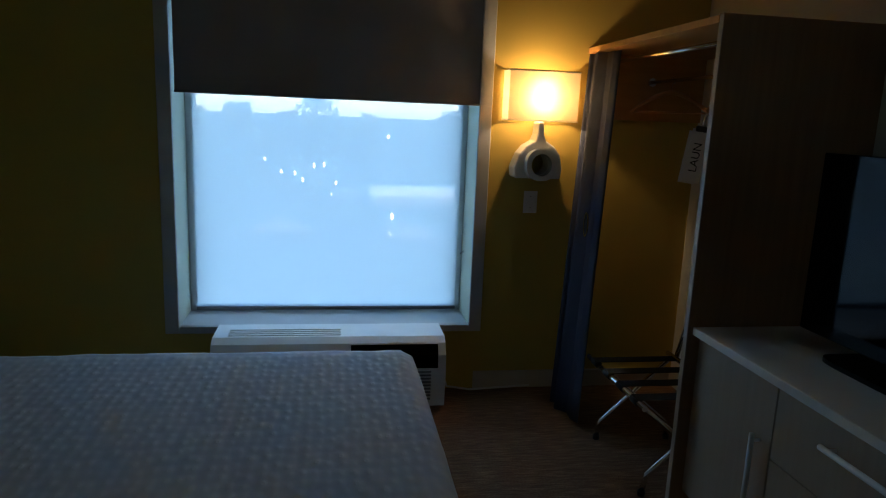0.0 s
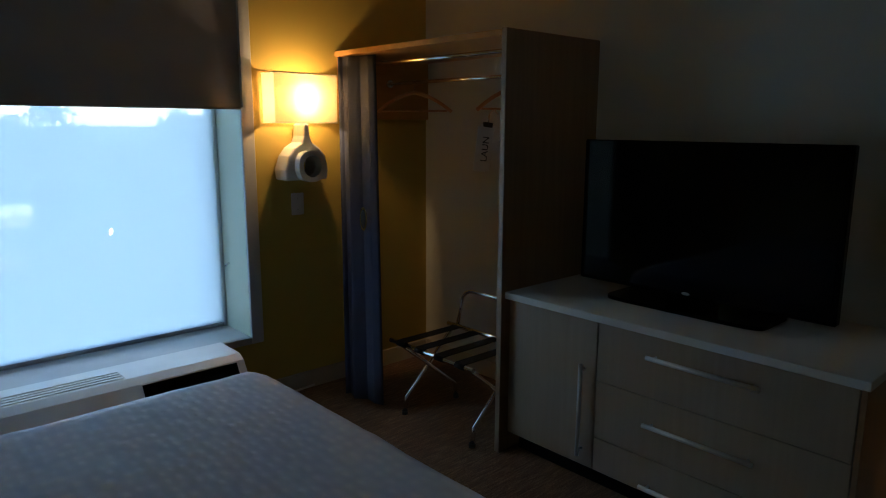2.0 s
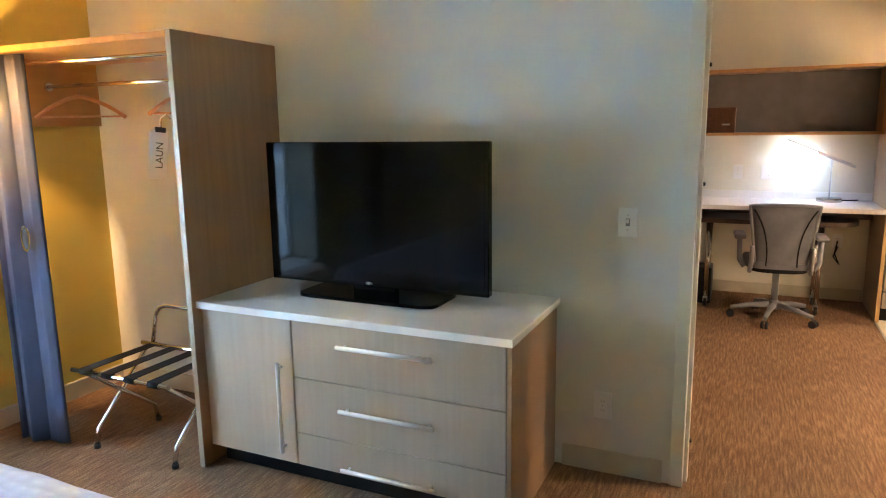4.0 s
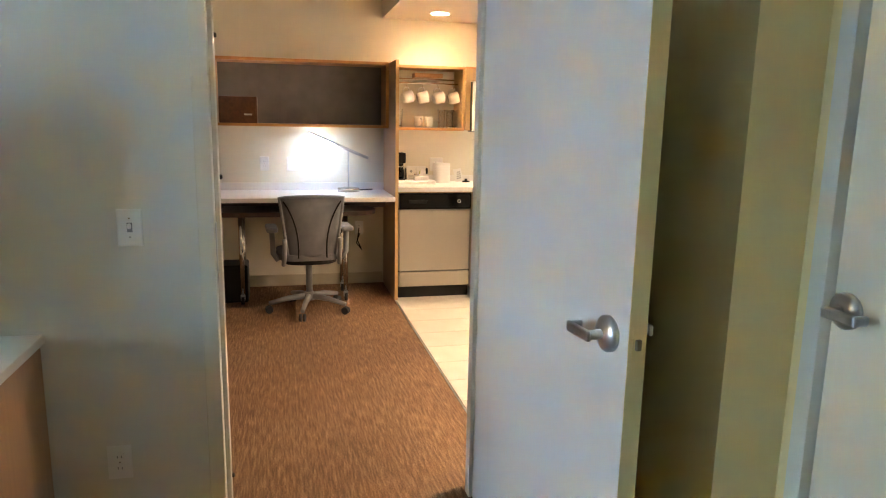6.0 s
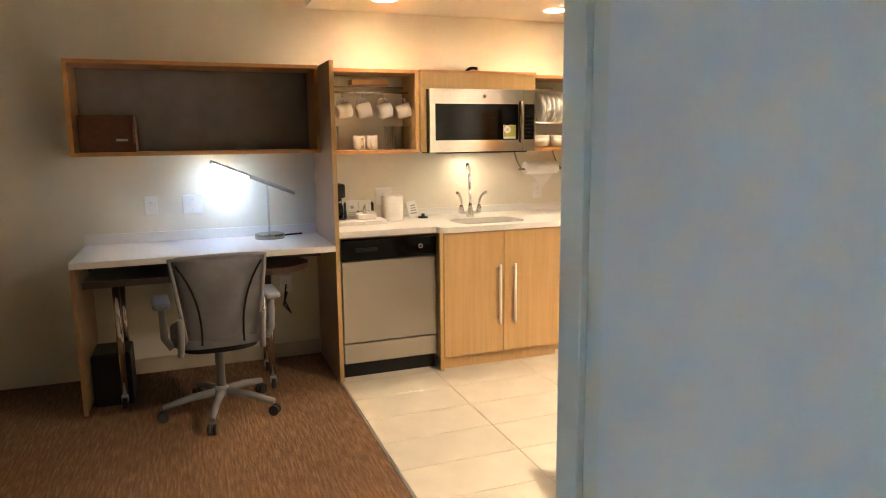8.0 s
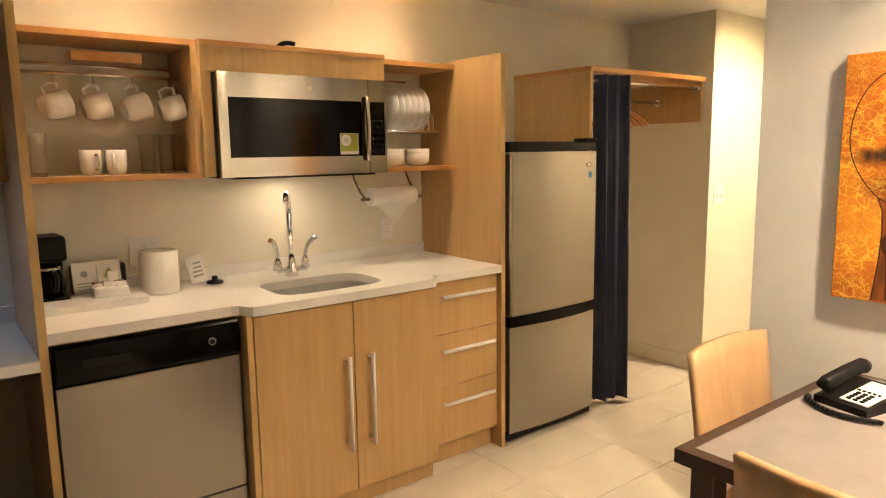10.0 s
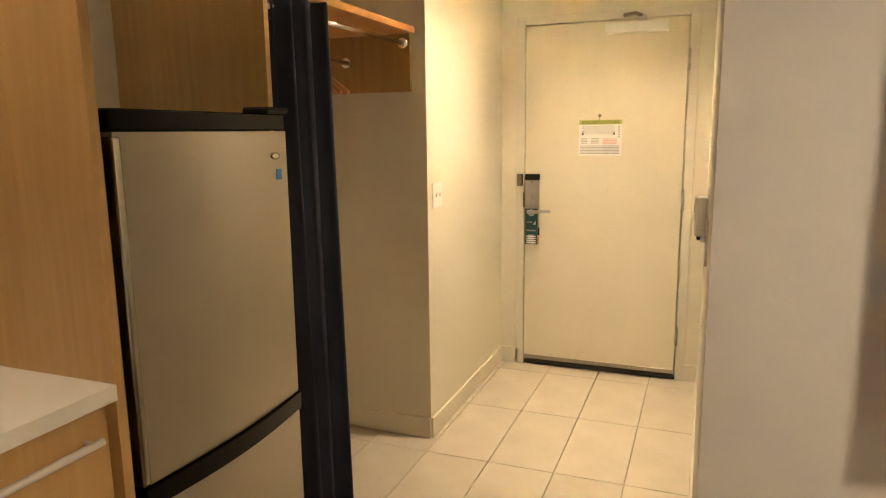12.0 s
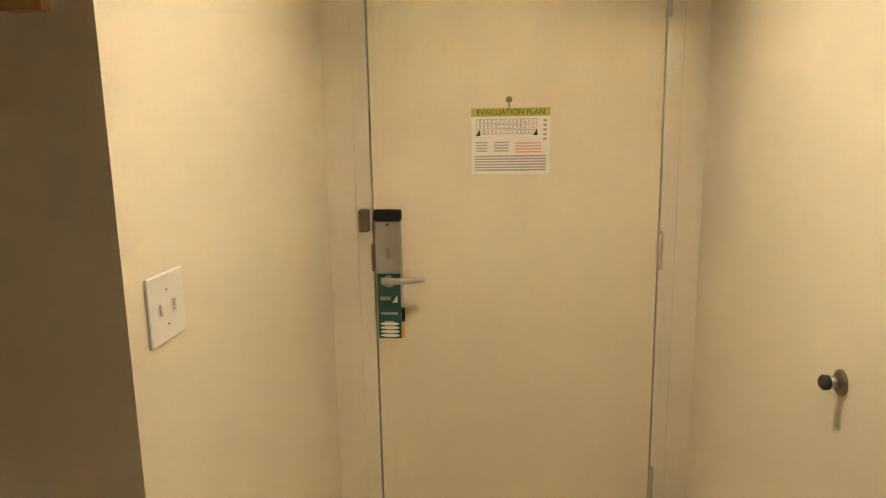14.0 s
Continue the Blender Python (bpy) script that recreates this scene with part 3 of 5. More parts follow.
part("peephole", lathed([(0.010, 0), (0.009, 0.004), (0.005, 0.006)], 0, 0, 16), DULL_METAL, d2).matrix_basis = pose(4.588, -5.318, 1.518, -90, 0, 0)
part("hook", tubed([(4.588, -5.317, 1.508), (4.588, -5.308, 1.50), (4.588, -5.310, 1.493)], 0.002, 6), DULL_METAL, d2)
cl = part("closer", boxed(4.235, -5.318, 1.955, 4.565, -5.262, 2.012, bevel=0.006, seg=2), WHITE_PLASTIC, d2, "off-white door closer body")
part("closer_arm", tubed([(4.37, -5.285, 2.012), (4.37, -5.285, 2.04), (4.40, -5.22, 2.045), (4.47, -5.33, 2.055)], 0.010, 8), DULL_METAL, cl)
part("closer_pinion", lathed([(0.022, 0), (0.022, 0.02), (0.012, 0.035)], 4.37, -5.285, 14, 2.012), SATIN, cl)
lg = solid("door_guard", boxed(5.032, -5.328, 1.115, 5.062, -5.292, 1.185, bevel=0.003), DULL_METAL, "dull bronze swing-bar door guard on the frame", "door guard")
# card hanging on the lever
tg = thing("door_hanger", "dark teal printed card hanging from the lever", "door hanger")
part("card", plate([(4.934, 0.765), (5.009, 0.765), (5.009, 0.98), (4.934, 0.98)], "y", -5.2955, -5.294, [ring2d(4.972, 0.95, 0.02, 0.015, 16)]), TEAL, tg)
for k in range(4):
    part("white_oval", plate(ring2d(4.972, 0.775 + k * 0.013, 0.031, 0.0055, 16), "y", -5.294, -5.2932), PAPER, tg)
part("print_bar", boxed(4.945, -5.294, 0.845, 5.000, -5.2934, 0.853), PAPER_GREY, tg)
part("print_bar", boxed(4.958, -5.294, 0.820, 4.990, -5.2934, 0.824), PAPER_GREY, tg)
part("print_mark", plate([(4.945, 0.885), (4.962, 0.885), (4.945, 0.91)], "y", -5.294, -5.2934), PAPER, tg)
part("print_bar", boxed(4.966, -5.294, 0.893, 5.0, -5.2934, 0.905), PAPER_GREY, tg)
part("orange_tab", boxed(4.925, -5.2953, 0.768, 4.933, -5.2945, 0.815), ORANGE, tg)
part("black_tab", boxed(4.922, -5.2953, 0.822, 4.9335, -5.2945, 0.868, bevel=0.0003), BLACK, tg)
# evacuation sign
ev = thing("evacuation_sign", "white evacuation plan card with olive header on door", "sign")
part("card", boxed(4.463, -5.318, 1.293, 4.703, -5.3165, 1.493), PAPER, ev)
part("header", boxed(4.463, -5.3165, 1.468, 4.703, -5.3160, 1.493), PAPER_GREEN, ev)
words("heading", "EVACUATION PLAN", pose(4.583, -5.3158, 1.480, 90, 0, 180), 0.023, INK, ev)
for r in range(3):
    for c in range(15):
        part("room_box", plate([(4.688 - c * 0.0125, 1.415 + r * 0.016), (4.678 - c * 0.0125, 1.415 + r * 0.016), (4.678 - c * 0.0125, 1.428 + r * 0.016), (4.688 - c * 0.0125, 1.428 + r * 0.016)], "y", -5.3165, -5.3162,
             [[(4.6872 - c * 0.0125, 1.4158 + r * 0.016), (4.6788 - c * 0.0125, 1.4158 + r * 0.016), (4.6788 - c * 0.0125, 1.4272 + r * 0.016), (4.6872 - c * 0.0125, 1.4272 + r * 0.016)]]), INK, ev)
for x in (4.690, 4.515):
    part("stair_mark", plate([(x, 1.41), (x - 0.014, 1.41), (x - 0.012, 1.43)], "y", -5.3165, -5.3161), INK, ev)
for i in range(5):
    part("key_mark", boxed(4.474, -5.3165, 1.395 + i * 0.014, 4.484, -5.3161, 1.402 + i * 0.014), PAPER_GREY, ev)
for i in range(6):
    part("text_bar", boxed(4.476, -5.3165, 1.303 + i * 0.0085, 4.694, -5.3161, 1.3075 + i * 0.0085), PAPER_GREY, ev)
for i in range(4):
    part("text_bar", boxed(4.655, -5.3165, 1.362 + i * 0.0085, 4.69, -5.3161, 1.366 + i * 0.0085), PAPER_GREY, ev)
    part("text_bar", boxed(4.59, -5.3165, 1.362 + i * 0.0085, 4.635, -5.3161, 1.366 + i * 0.0085), PAPER_GREY, ev)
    part("red_text_bar", boxed(4.49, -5.3165, 1.358 + i * 0.009, 4.57, -5.3161, 1.362 + i * 0.009), PAPER_RED, ev)


def wall_plate(name, label, cx, cy, cz, turn, w=0.075, h=0.118, kind="toggle"):
    """Cover plate with its toggle, rockers or sockets; it faces -y before it is turned."""
    th = thing(name, label, "wall plate", pose(cx, cy, cz, 0, 0, turn))
    part("plate", boxed(-w / 2, -0.006, -h / 2, w / 2, 0, h / 2, bevel=0.003, seg=2), WHITE_PLASTIC, th)
    if kind == "toggle":
        part("toggle", boxed(-0.005, -0.018, -0.002, 0.005, -0.006, 0.014, bevel=0.002), WHITE_PLASTIC, th)
        part("slot", boxed(-0.008, -0.0066, -0.014, 0.008, -0.0058, 0.016), GREY_PLASTIC, th)
    if kind == "double":
        for x in (-0.023, 0.023):
            part("toggle", boxed(x - 0.006, -0.012, -0.010, x + 0.006, -0.006, 0.010, bevel=0.002), WHITE_PLASTIC, th)
            part("slot", boxed(x - 0.008, -0.0066, -0.012, x + 0.008, -0.0058, 0.012), WHITE_PLASTIC, th)
    if kind == "outlet":
        for z in (-0.02, 0.02):
            so = part("socket", plate(ring2d(0, z, 0.016, 0.014, 20, 3), "y", -0.0075, -0.006), WHITE_PLASTIC, th)
            for x in (-0.006, 0.006):
                part("slot", boxed(x - 0.001, -0.0079, z - 0.004, x + 0.001, -0.0074, z + 0.004), INK, so)
    for z in ((-0.03, 0.03) if kind != "outlet" else (0.0,)):
        part("screw", lathed([(0.003, 0), (0.002, 0.001)], 0, 0, 8), CHROME, th).matrix_basis = pose(0, -0.006, z, 90, 0, 0)
    return th


# yaw turn: -y faces the room side
wall_plate("light_switch", "white toggle light switch beside the bedroom door", XW, 0.852, 1.083, -90)
wall_plate("power_outlet", "white power outlet low on the partition wall", XW, 0.93, 0.30, -90, kind="outlet")
wall_plate("blank_plate", "white blank cover plate below the wall lamp", 1.245, YN, 1.05, 0, kind="blank")
wall_plate("light_switch", "white double switch on the hall wall", 5.17, -4.272, 1.15, -90, 0.117, 0.118, "double")
wall_plate("light_switch", "white toggle light switch on the hall wall", 4.0, -3.262, 1.14, 90)
wall_plate("power_outlet", "white outlet on wall above the counter", XK, -0.96, 1.06, -90, 0.117, 0.118, "outlet")
wall_plate("power_outlet", "white outlet on wall beside the paper towels", XK, -2.16, 1.06, -90, kind="outlet")
wall_plate("power_outlet", "white outlet on wall above the desk", XK, 0.52, 1.06, -90, kind="outlet")
wall_plate("blank_plate", "white wide blank plate above the desk", XK, 0.28, 1.06, -90, 0.117, kind="blank")
wall_plate("power_outlet", "white outlet on wall under the desk", XK, -0.27, 0.50, -90, kind="outlet")
# door bumper and thermostat-like box on the hall wall
bp_ = thing("door_bumper", "round metal wall door stop with rubber tip", "door stop", pose(4.0, -4.411, 0.983, 0, 90, 0))
part("flange", lathed([(0.024, 0), (0.023, 0.005), (0.013, 0.010)], 0, 0, 20), DULL_METAL, bp_)
part("stem", lathed([(0.011, 0.008), (0.011, 0.022)], 0, 0, 16), SATIN, bp_)
part("tip", lathed([(0.013, 0.022), (0.014, 0.032), (0.009, 0.037)], 0, 0, 16), RUBBER, bp_)
hs = thing("handset_holder", "white plastic wall box with grey window", "wall box", pose(4.0, -3.755, 1.152))
part("body", boxed(0, -0.042, -0.065, 0.042, 0.042, 0.065, bevel=0.008, seg=2), WHITE_PLASTIC, hs)
part("window", boxed(0.0415, -0.030, 0.015, 0.0435, 0.016, 0.042), GREY_PLASTIC, hs)
part("bracket", boxed(0.0, -0.052, 0.030, 0.02, -0.0425, 0.062), BLACK, hs)
part("button", boxed(0.0415, -0.03, -0.014, 0.044, -0.005, -0.006), GREY_PLASTIC, hs)

# window
w = thing("window_1", "window with grey trim, sill and pale reveal", "window")
w["kind"] = "structure"
for nm, a in (("casing", (-0.632, YN - 0.018, 0.335, -0.565, YN, 2.18)), ("casing", (0.940, YN - 0.018, 0.335, 1.007, YN, 2.18)), ("casing", (-0.565, YN - 0.018, 0.335, 0.940, YN, 0.372))):
    part(nm, boxed(*a, bevel=0.003), TRIM_GREY, w)
for a in ((-0.60, YN, 0.352, -0.565, 4.13, 2.12), (0.940, YN, 0.352, 0.975, 4.13, 2.12)):
    part("reveal", boxed(*a), REVEAL_PAINT, w, "pale green-white reveal")
part("window_sill", boxed(-0.565, YN, 0.352, 0.940, 4.13, 0.372, bevel=0.002), TRIM_GREY, w)
part("reveal_head", boxed(-0.565, YN, 2.095, 0.940, 4.13, 2.12), REVEAL_PAINT, w)
for a in ((-0.563, 4.06, 0.374, -0.515, 4.115, 2.09), (0.89, 4.06, 0.374, 0.938, 4.115, 2.09), (-0.515, 4.06, 0.374, 0.89, 4.115, 0.42), (-0.515, 4.06, 2.05, 0.89, 4.115, 2.09)):
    part("window_frame", boxed(*a, bevel=0.003), TRIM_GREY, w, "painted metal window frame")
pane = part("pane", boxed(-0.515, 4.085, 0.42, 0.89, 4.091, 2.05), GLASS, w)
pane.visible_shadow = False
rs = thing("sheer_roller_shade", "pale sheer roller shade drawn down over the glass", "roller shade")
part("sheer_cloth", boxed(-0.525, 4.034, 0.405, 0.905, 4.0355, 2.07), SHEER, rs)
part("bottom_bar", boxed(-0.527, 4.028, 0.386, 0.907, 4.041, 0.405, bevel=0.003), GREY_PLASTIC, rs)
part("roller", tubed([(-0.55, 4.035, 2.072), (0.93, 4.035, 2.072)], 0.018, 14), GREY_PLASTIC, rs)
part("chain_clip", tubed([(0.915, 4.0, 0.72), (0.940, 4.0, 0.735)], 0.006, 8), CHROME, rs)
bs = thing("blackout_shade", "grey blackout roller shade lowered over window top", "roller shade")
part("blackout_cloth", boxed(-0.545, 3.762, 1.552, 0.935, 3.766, 2.20), SHADE_FABRIC, bs)
part("hem_bar", boxed(-0.547, 3.758, 1.540, 0.937, 3.770, 1.552, bevel=0.003), SHADE_FABRIC, bs)
part("side_channel", boxed(0.935, 3.74, 1.552, 0.955, 3.772, 2.20), TRIM_GREY, bs)
part("headrail", boxed(-0.60, 3.68, 2.20, 0.99, 3.79, 2.30, bevel=0.005), TRIM_GREY, bs)

# outside
structure("ground", boxed(-1500, 30, -9.2, 1500, 2500, -9.0), GRASS)
structure("ground", boxed(-60, 4.6, -9.2, 60, 30, -9.0), ASPHALT)
structure("road", boxed(-400, 52, -9.0, 400, 64, -8.96), ASPHALT)
structure("road", boxed(-400, 80, -9.0, 400, 88, -8.96), ASPHALT)


def tree(x, y, h, seed):
    rnd = random.Random(seed)
    th = thing("tree", "dark leafy tree beyond the road at dusk", "tree", pose(x, y, -9), "distant trees")
    part("trunk", tubed([(0, 0, 0), (0.1, 0, h * 0.35), (0, 0.1, h * 0.7)], 0.3, 7, 0.1), DARK_WOOD, th)
    bm = bmesh.new()
    for _ in range(420):
        a, rr, z = rnd.uniform(0, 6.28), rnd.random() ** 0.6, rnd.random()
        r = h * 0.38 * rr * (0.55 + 0.6 * math.sin(math.pi * min(1, z * 0.9 + 0.15))) * (0.8 + 0.3 * math.sin(3 * a + seed))
        c = Vector((r * math.cos(a), r * math.sin(a), h * (0.25 + 0.75 * z)))
        q = Euler((rnd.uniform(0, 6), rnd.uniform(0, 6), rnd.uniform(0, 6))).to_matrix()
        s = rnd.uniform(0.3, 0.65)
        bm.faces.new([bm.verts.new(c + q @ Vector(p) * s) for p in ((-1, -0.6, 0), (1, -0.5, 0.2), (0.8, 0.7, 0), (-0.7, 0.6, -0.2))])
    part("crown", bm, LEAF, th)


for i in range(26):
    tree(-75 + i * 6.2 + 2.5 * math.sin(i * 5.1), 118 + 9 * math.sin(i * 2.3), 10.5 + 2.6 * math.sin(i * 1.7), i)


def car(x, y, label):
    th = thing("car", label, "car", pose(x, y, -8.96))
    part("body", plate([(-2.2, 0.3), (2.2, 0.3), (2.2, 0.75), (1.2, 0.9), (0.7, 1.4), (-1.1, 1.4), (-1.8, 0.9), (-2.2, 0.85)], "y", -0.85, 0.85), CAR_PAINT, th)
    for wx in (-1.35, 1.35):
        for wy in (-0.75, 0.75):
            part("wheel", tubed([(wx, wy - 0.12, 0.32), (wx, wy + 0.12, 0.32)], 0.32, 14), RUBBER, th)
    for hy in (-0.6, 0.6):
        part("headlight", boxed(-2.26, hy - 0.15, 0.58, -2.2, hy + 0.15, 0.75), CAR_LIGHT, th)


for x, y in ((-14, 57), (-4, 59), (7, 56), (2, 83), (-22, 84)):
    car(x, y, "silver car with lit headlights on the road")


def street_lamp(x, y, h):
    th = thing("street_lamp", "grey pole with small lit head for a distant light", "street lamp", pose(x, y, -9.0), "street lamps")
    part("pole", tubed([(0, 0, 0), (0, 0, h - 0.2), (0.25, 0, h)], 0.07, 8, 0.05), GREY_PLASTIC, th)
    part("lamp_head", boxed(0.17, -0.08, h - 0.40, 0.33, 0.08, h), CAR_LIGHT, th)


# the two at y = 48 stand in for car headlights
for x, y, h in ((-5.4, 70, 4.7), (-4.3, 74, 4.2), (-3.3, 70, 3.9), (-2.2, 71, 5.3), (-1.2, 73, 5.3), (0, 70, 3.7), (4.0, 48, 3.6), (12.6, 48, 3.6), (6.5, 86, 8.0), (-8, 80, 5.2)):
    street_lamp(x, y, h)

tl_ = thing("trailer", "long white trailer parked beyond the lawn", "trailer", pose(8.6, 74, -9.0))
part("box_body", boxed(-4.6, -1.2, 1.9, 4.6, 1.2, 2.9, bevel=0.05), TRIM_GREY, tl_)
part("skirt", boxed(-4.4, -1.1, 0.9, 4.4, 1.1, 1.9), GREY_PLASTIC, tl_)
for x in (-3.2, -2.2, 3.2):
    for y in (-1.0, 1.0):
        part("wheel", tubed([(x, y - 0.15, 0.45), (x, y + 0.15, 0.45)], 0.45, 14), RUBBER, tl_)

# ---- bedroom things ----
bed = thing("bed", "made bed with white tufted coverlet", "bed")
part("bed_base", boxed(-1.58, 1.02, 0.06, 0.46, 2.80, 0.28), BLACK, bed)
part("mattress", boxed(-1.58, 0.99, 0.28, 0.48, 2.83, 0.52, bevel=0.05, seg=3), PAPER, bed)
bm = bmesh.new()
NX, NY = 44, 40
X0, X1, Y0, Y1, TOP = -1.60, 0.54, 0.95, 2.885, 0.572
def drape(u, v):
    """Coverlet height field: a soft top, rounded edges and a hanging skirt."""
    ex, ey = u * (X1 - X0 + 0.40), v * (Y1 - Y0 + 0.80) - 0.40
    x, z = X0 + ex, TOP
    if ex > X1 - X0 - 0.06:
        d = ex - (X1 - X0 - 0.06)
        a = min(d / 0.07, math.pi / 2)
        x = X1 - 0.07 + 0.07 * math.sin(a)
        z = TOP - 0.07 * (1 - math.cos(a)) - max(0, d - 0.07 * math.pi / 2)
    w_ = Y1 - Y0
    y, dz = Y0 + ey, 0.0
    for edge, sgn in ((w_ - 0.06, 1), (0.06, -1)):
        d = (ey - edge) * sgn
        if d > 0:
            a = min(d / 0.07, math.pi / 2)
            y = Y0 + edge + sgn * 0.07 * math.sin(a)
            dz = 0.07 * (1 - math.cos(a)) + max(0, d - 0.07 * math.pi / 2)
    z -= dz
    flare = max(0, TOP - 0.07 - z) * 0.16
    wob = 0.012 * math.sin(9 * u * 2.2 + 5 * v) * max(0, TOP - 0.05 - z) / 0.3
    soft = 0.006 * noise.noise((x * 4, y * 4, 0)) + 0.004 * noise.noise((x * 13, y * 13, 3))
    return Vector((x + (flare + wob if ex > X1 - X0 else 0), y + (math.copysign(flare, ey - w_ / 2) + wob if (ey < 0 or ey > w_) else 0), max(0.02, z + soft)))
grid = [[bm.verts.new(drape(i / NX, j / NY)) for j in range(NY + 1)] for i in range(NX + 1)]
for i in range(NX):
    for j in range(NY):
        bm.faces.new((grid[i][j], grid[i + 1][j], grid[i + 1][j + 1], grid[i][j + 1])).smooth = True
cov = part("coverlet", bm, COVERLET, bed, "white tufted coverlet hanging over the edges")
sol = cov.modifiers.new("thick", "SOLIDIFY")
sol.thickness, sol.offset = 0.012, -1

ac = thing("air_conditioner", "white wall air conditioner below the window", "air conditioner")
prof = [(3.79, 0.03), (3.50, 0.03), (3.49, 0.20), (3.50, 0.30), (3.535, 0.355), (3.58, 0.377), (3.79, 0.377)]
part("housing", plate(prof, "x", -0.37, 0.775), WHITE_PLASTIC, ac)
ctl = part("control_panel", plate([(3.497, 0.235), (3.503, 0.300), (3.530, 0.345), (3.528, 0.350), (3.499, 0.303), (3.492, 0.235)], "x", 0.30, 0.735), BLACK_GLOSS, ac, "dark control panel")
for k in range(9):
    part("grille_slat", boxed(-0.30 + 0, 3.484, 0.07 + k * 0.018, 0.70, 3.492, 0.078 + k * 0.018), GREY_PLASTIC, ac)
for k in range(4):
    part("outlet_louver", boxed(-0.30, 3.60 + k * 0.03, 0.377, 0.25, 3.612 + k * 0.03, 0.381), WHITE_PLASTIC, ac)
part("power_cord", tubed([(0.78, 3.72, 0.16), (0.82, 3.70, 0.05), (0.95, 3.72, 0.02), (1.3, 3.765, 0.018)], 0.006, 8), WHITE_PLASTIC, ac, "white power cord")

# wall sconce
sc = thing("wall_lamp", "lit wall lamp with linen shade, white ceramic base", "wall lamp")
sy0, sy1 = 3.655, 3.782
bm = plate([(1.062, sy1), (1.062, sy0), (1.425, sy0), (1.425, sy1), (1.422, sy1), (1.422, sy0 + 0.003), (1.065, sy0 + 0.003), (1.065, sy1)], "z", 1.475, 1.722)
shade = part("shade", bm, LAMPSHADE, sc, "cream linen box shade")
for z in (1.475, 1.719):
    part("shade_rim", plate([(1.059, sy0 - 0.002), (1.428, sy0 - 0.002), (1.428, sy1), (1.059, sy1)], "z", z, z + 0.005, [[(1.066, sy0 + 0.005), (1.421, sy0 + 0.005), (1.421, sy1 - 0.003), (1.066, sy1 - 0.003)]]), PAPER, shade)
outline = [(1.118, 1.185), (1.362, 1.185), (1.368, 1.24), (1.352, 1.31), (1.318, 1.352), (1.275, 1.378), (1.262, 1.41), (1.258, 1.475), (1.232, 1.475), (1.228, 1.41), (1.215, 1.378), (1.172, 1.352), (1.138, 1.31), (1.112, 1.24)]
body = part("base", plate(outline, "y", 3.665, 3.785, [ring2d(1.243, 1.260, 0.052, 0.055, 24)]), CERAMIC, sc, "white ceramic base with a round hole")
bv = body.modifiers.new("round", "BEVEL")
bv.width, bv.segments, bv.angle_limit = 0.012, 3, radians(50)
part("ring", plate(ring2d(1.243, 1.258, 0.078, 0.080, 28, 2.4), "y", 3.618, 3.668, [ring2d(1.243, 1.258, 0.053, 0.056, 28)]), CERAMIC, body)
part("socket", tubed([(1.245, 3.70, 1.475), (1.245, 3.70, 1.55)], 0.016, 12), SATIN, sc)
bulb = part("bulb", lathed([(0.012, 0), (0.018, 0.02), (0.027, 0.05), (0.020, 0.075), (0.006, 0.085)], 1.245, 3.70, 14, 1.55), WHITE_PLASTIC, sc)
bulb.visible_shadow = False


def hanger(m, group):
    """Wooden coat hanger hung across a rod that runs along y."""
    th = thing("coat_hanger", "wooden coat hanger with metal hook", "coat hanger", m, group)
    arm = arc((-0.21, 0, -0.16), (-0.10, 0, -0.07), (0, 0, -0.055), 5) + arc((0, 0, -0.055), (0.10, 0, -0.07), (0.21, 0, -0.16), 5)[1:]
    part("shoulder", tubed(arm, 0.010, 8), HANGER_WOOD, th)
    part("trouser_bar", tubed([(-0.185, 0, -0.155), (0.185, 0, -0.155)], 0.005, 8), HANGER_WOOD, th)
    hook = [(0, 0, -0.05), (0, 0, -0.02)] + [(0.017 * math.sin(a), 0, 0.0 - 0.017 * math.cos(a) + 0.0) for a in (0.3, 1.0, 1.8, 2.6, 3.4, 4.2)]
    part("hook", tubed(hook, 0.002, 6), CHROME, th)
    return th


def curtain(name, label, pts, z0, z1, amp, folds, lean=(0, 0)):
    """Gathered cloth along a line, hung from z1 down to z0."""
    bm = bmesh.new()
    (xa, ya), (xb, yb) = pts
    n, rows_ = folds * 12, 14
    d = Vector((xb - xa, yb - ya, 0))
    side = Vector((-d.y, d.x, 0)).normalized()
    g = []
    for j in range(rows_ + 1):
        f = j / rows_
        col = []
        for i in range(n + 1):
            s = i / n
            ph = 2 * math.pi * folds * s
            a = amp * (0.75 + 0.35 * math.sin(2.1 * i / 12 + 1)) * (0.75 + 0.4 * f)
            p = Vector((xa, ya, z1 + (z0 - z1) * f)) + d * (s + 0.03 * math.sin(ph * 2 + 1)) + side * a * math.sin(ph + 0.35 * f * math.sin(3 * s))
            p += Vector((lean[0], lean[1], 0)) * f
            col.append(bm.verts.new(p))
        g.append(col)
    for j in range(rows_):
        for i in range(n):
            bm.faces.new((g[j][i], g[j][i + 1], g[j + 1][i + 1], g[j + 1][i])).smooth = True
    th = thing(name, label, "curtain")
    c = part("cloth", bm, NAVY, th)
    so = c.modifiers.new("thick", "SOLIDIFY")
    so.thickness = 0.004
    return th


# bedroom wardrobe niche
wd = thing("open_wardrobe", "open wardrobe with maple top shelf and side panel", "wardrobe")
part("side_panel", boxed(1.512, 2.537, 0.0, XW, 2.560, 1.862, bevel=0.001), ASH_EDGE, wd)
part("front_edge", boxed(1.508, 2.536, 0.0, 1.512, 2.561, 1.862), ASH, wd)
part("top_shelf", boxed(1.505, 2.560, 1.832, XW, YN, 1.858, bevel=0.001), MAPLE_EDGE, wd)
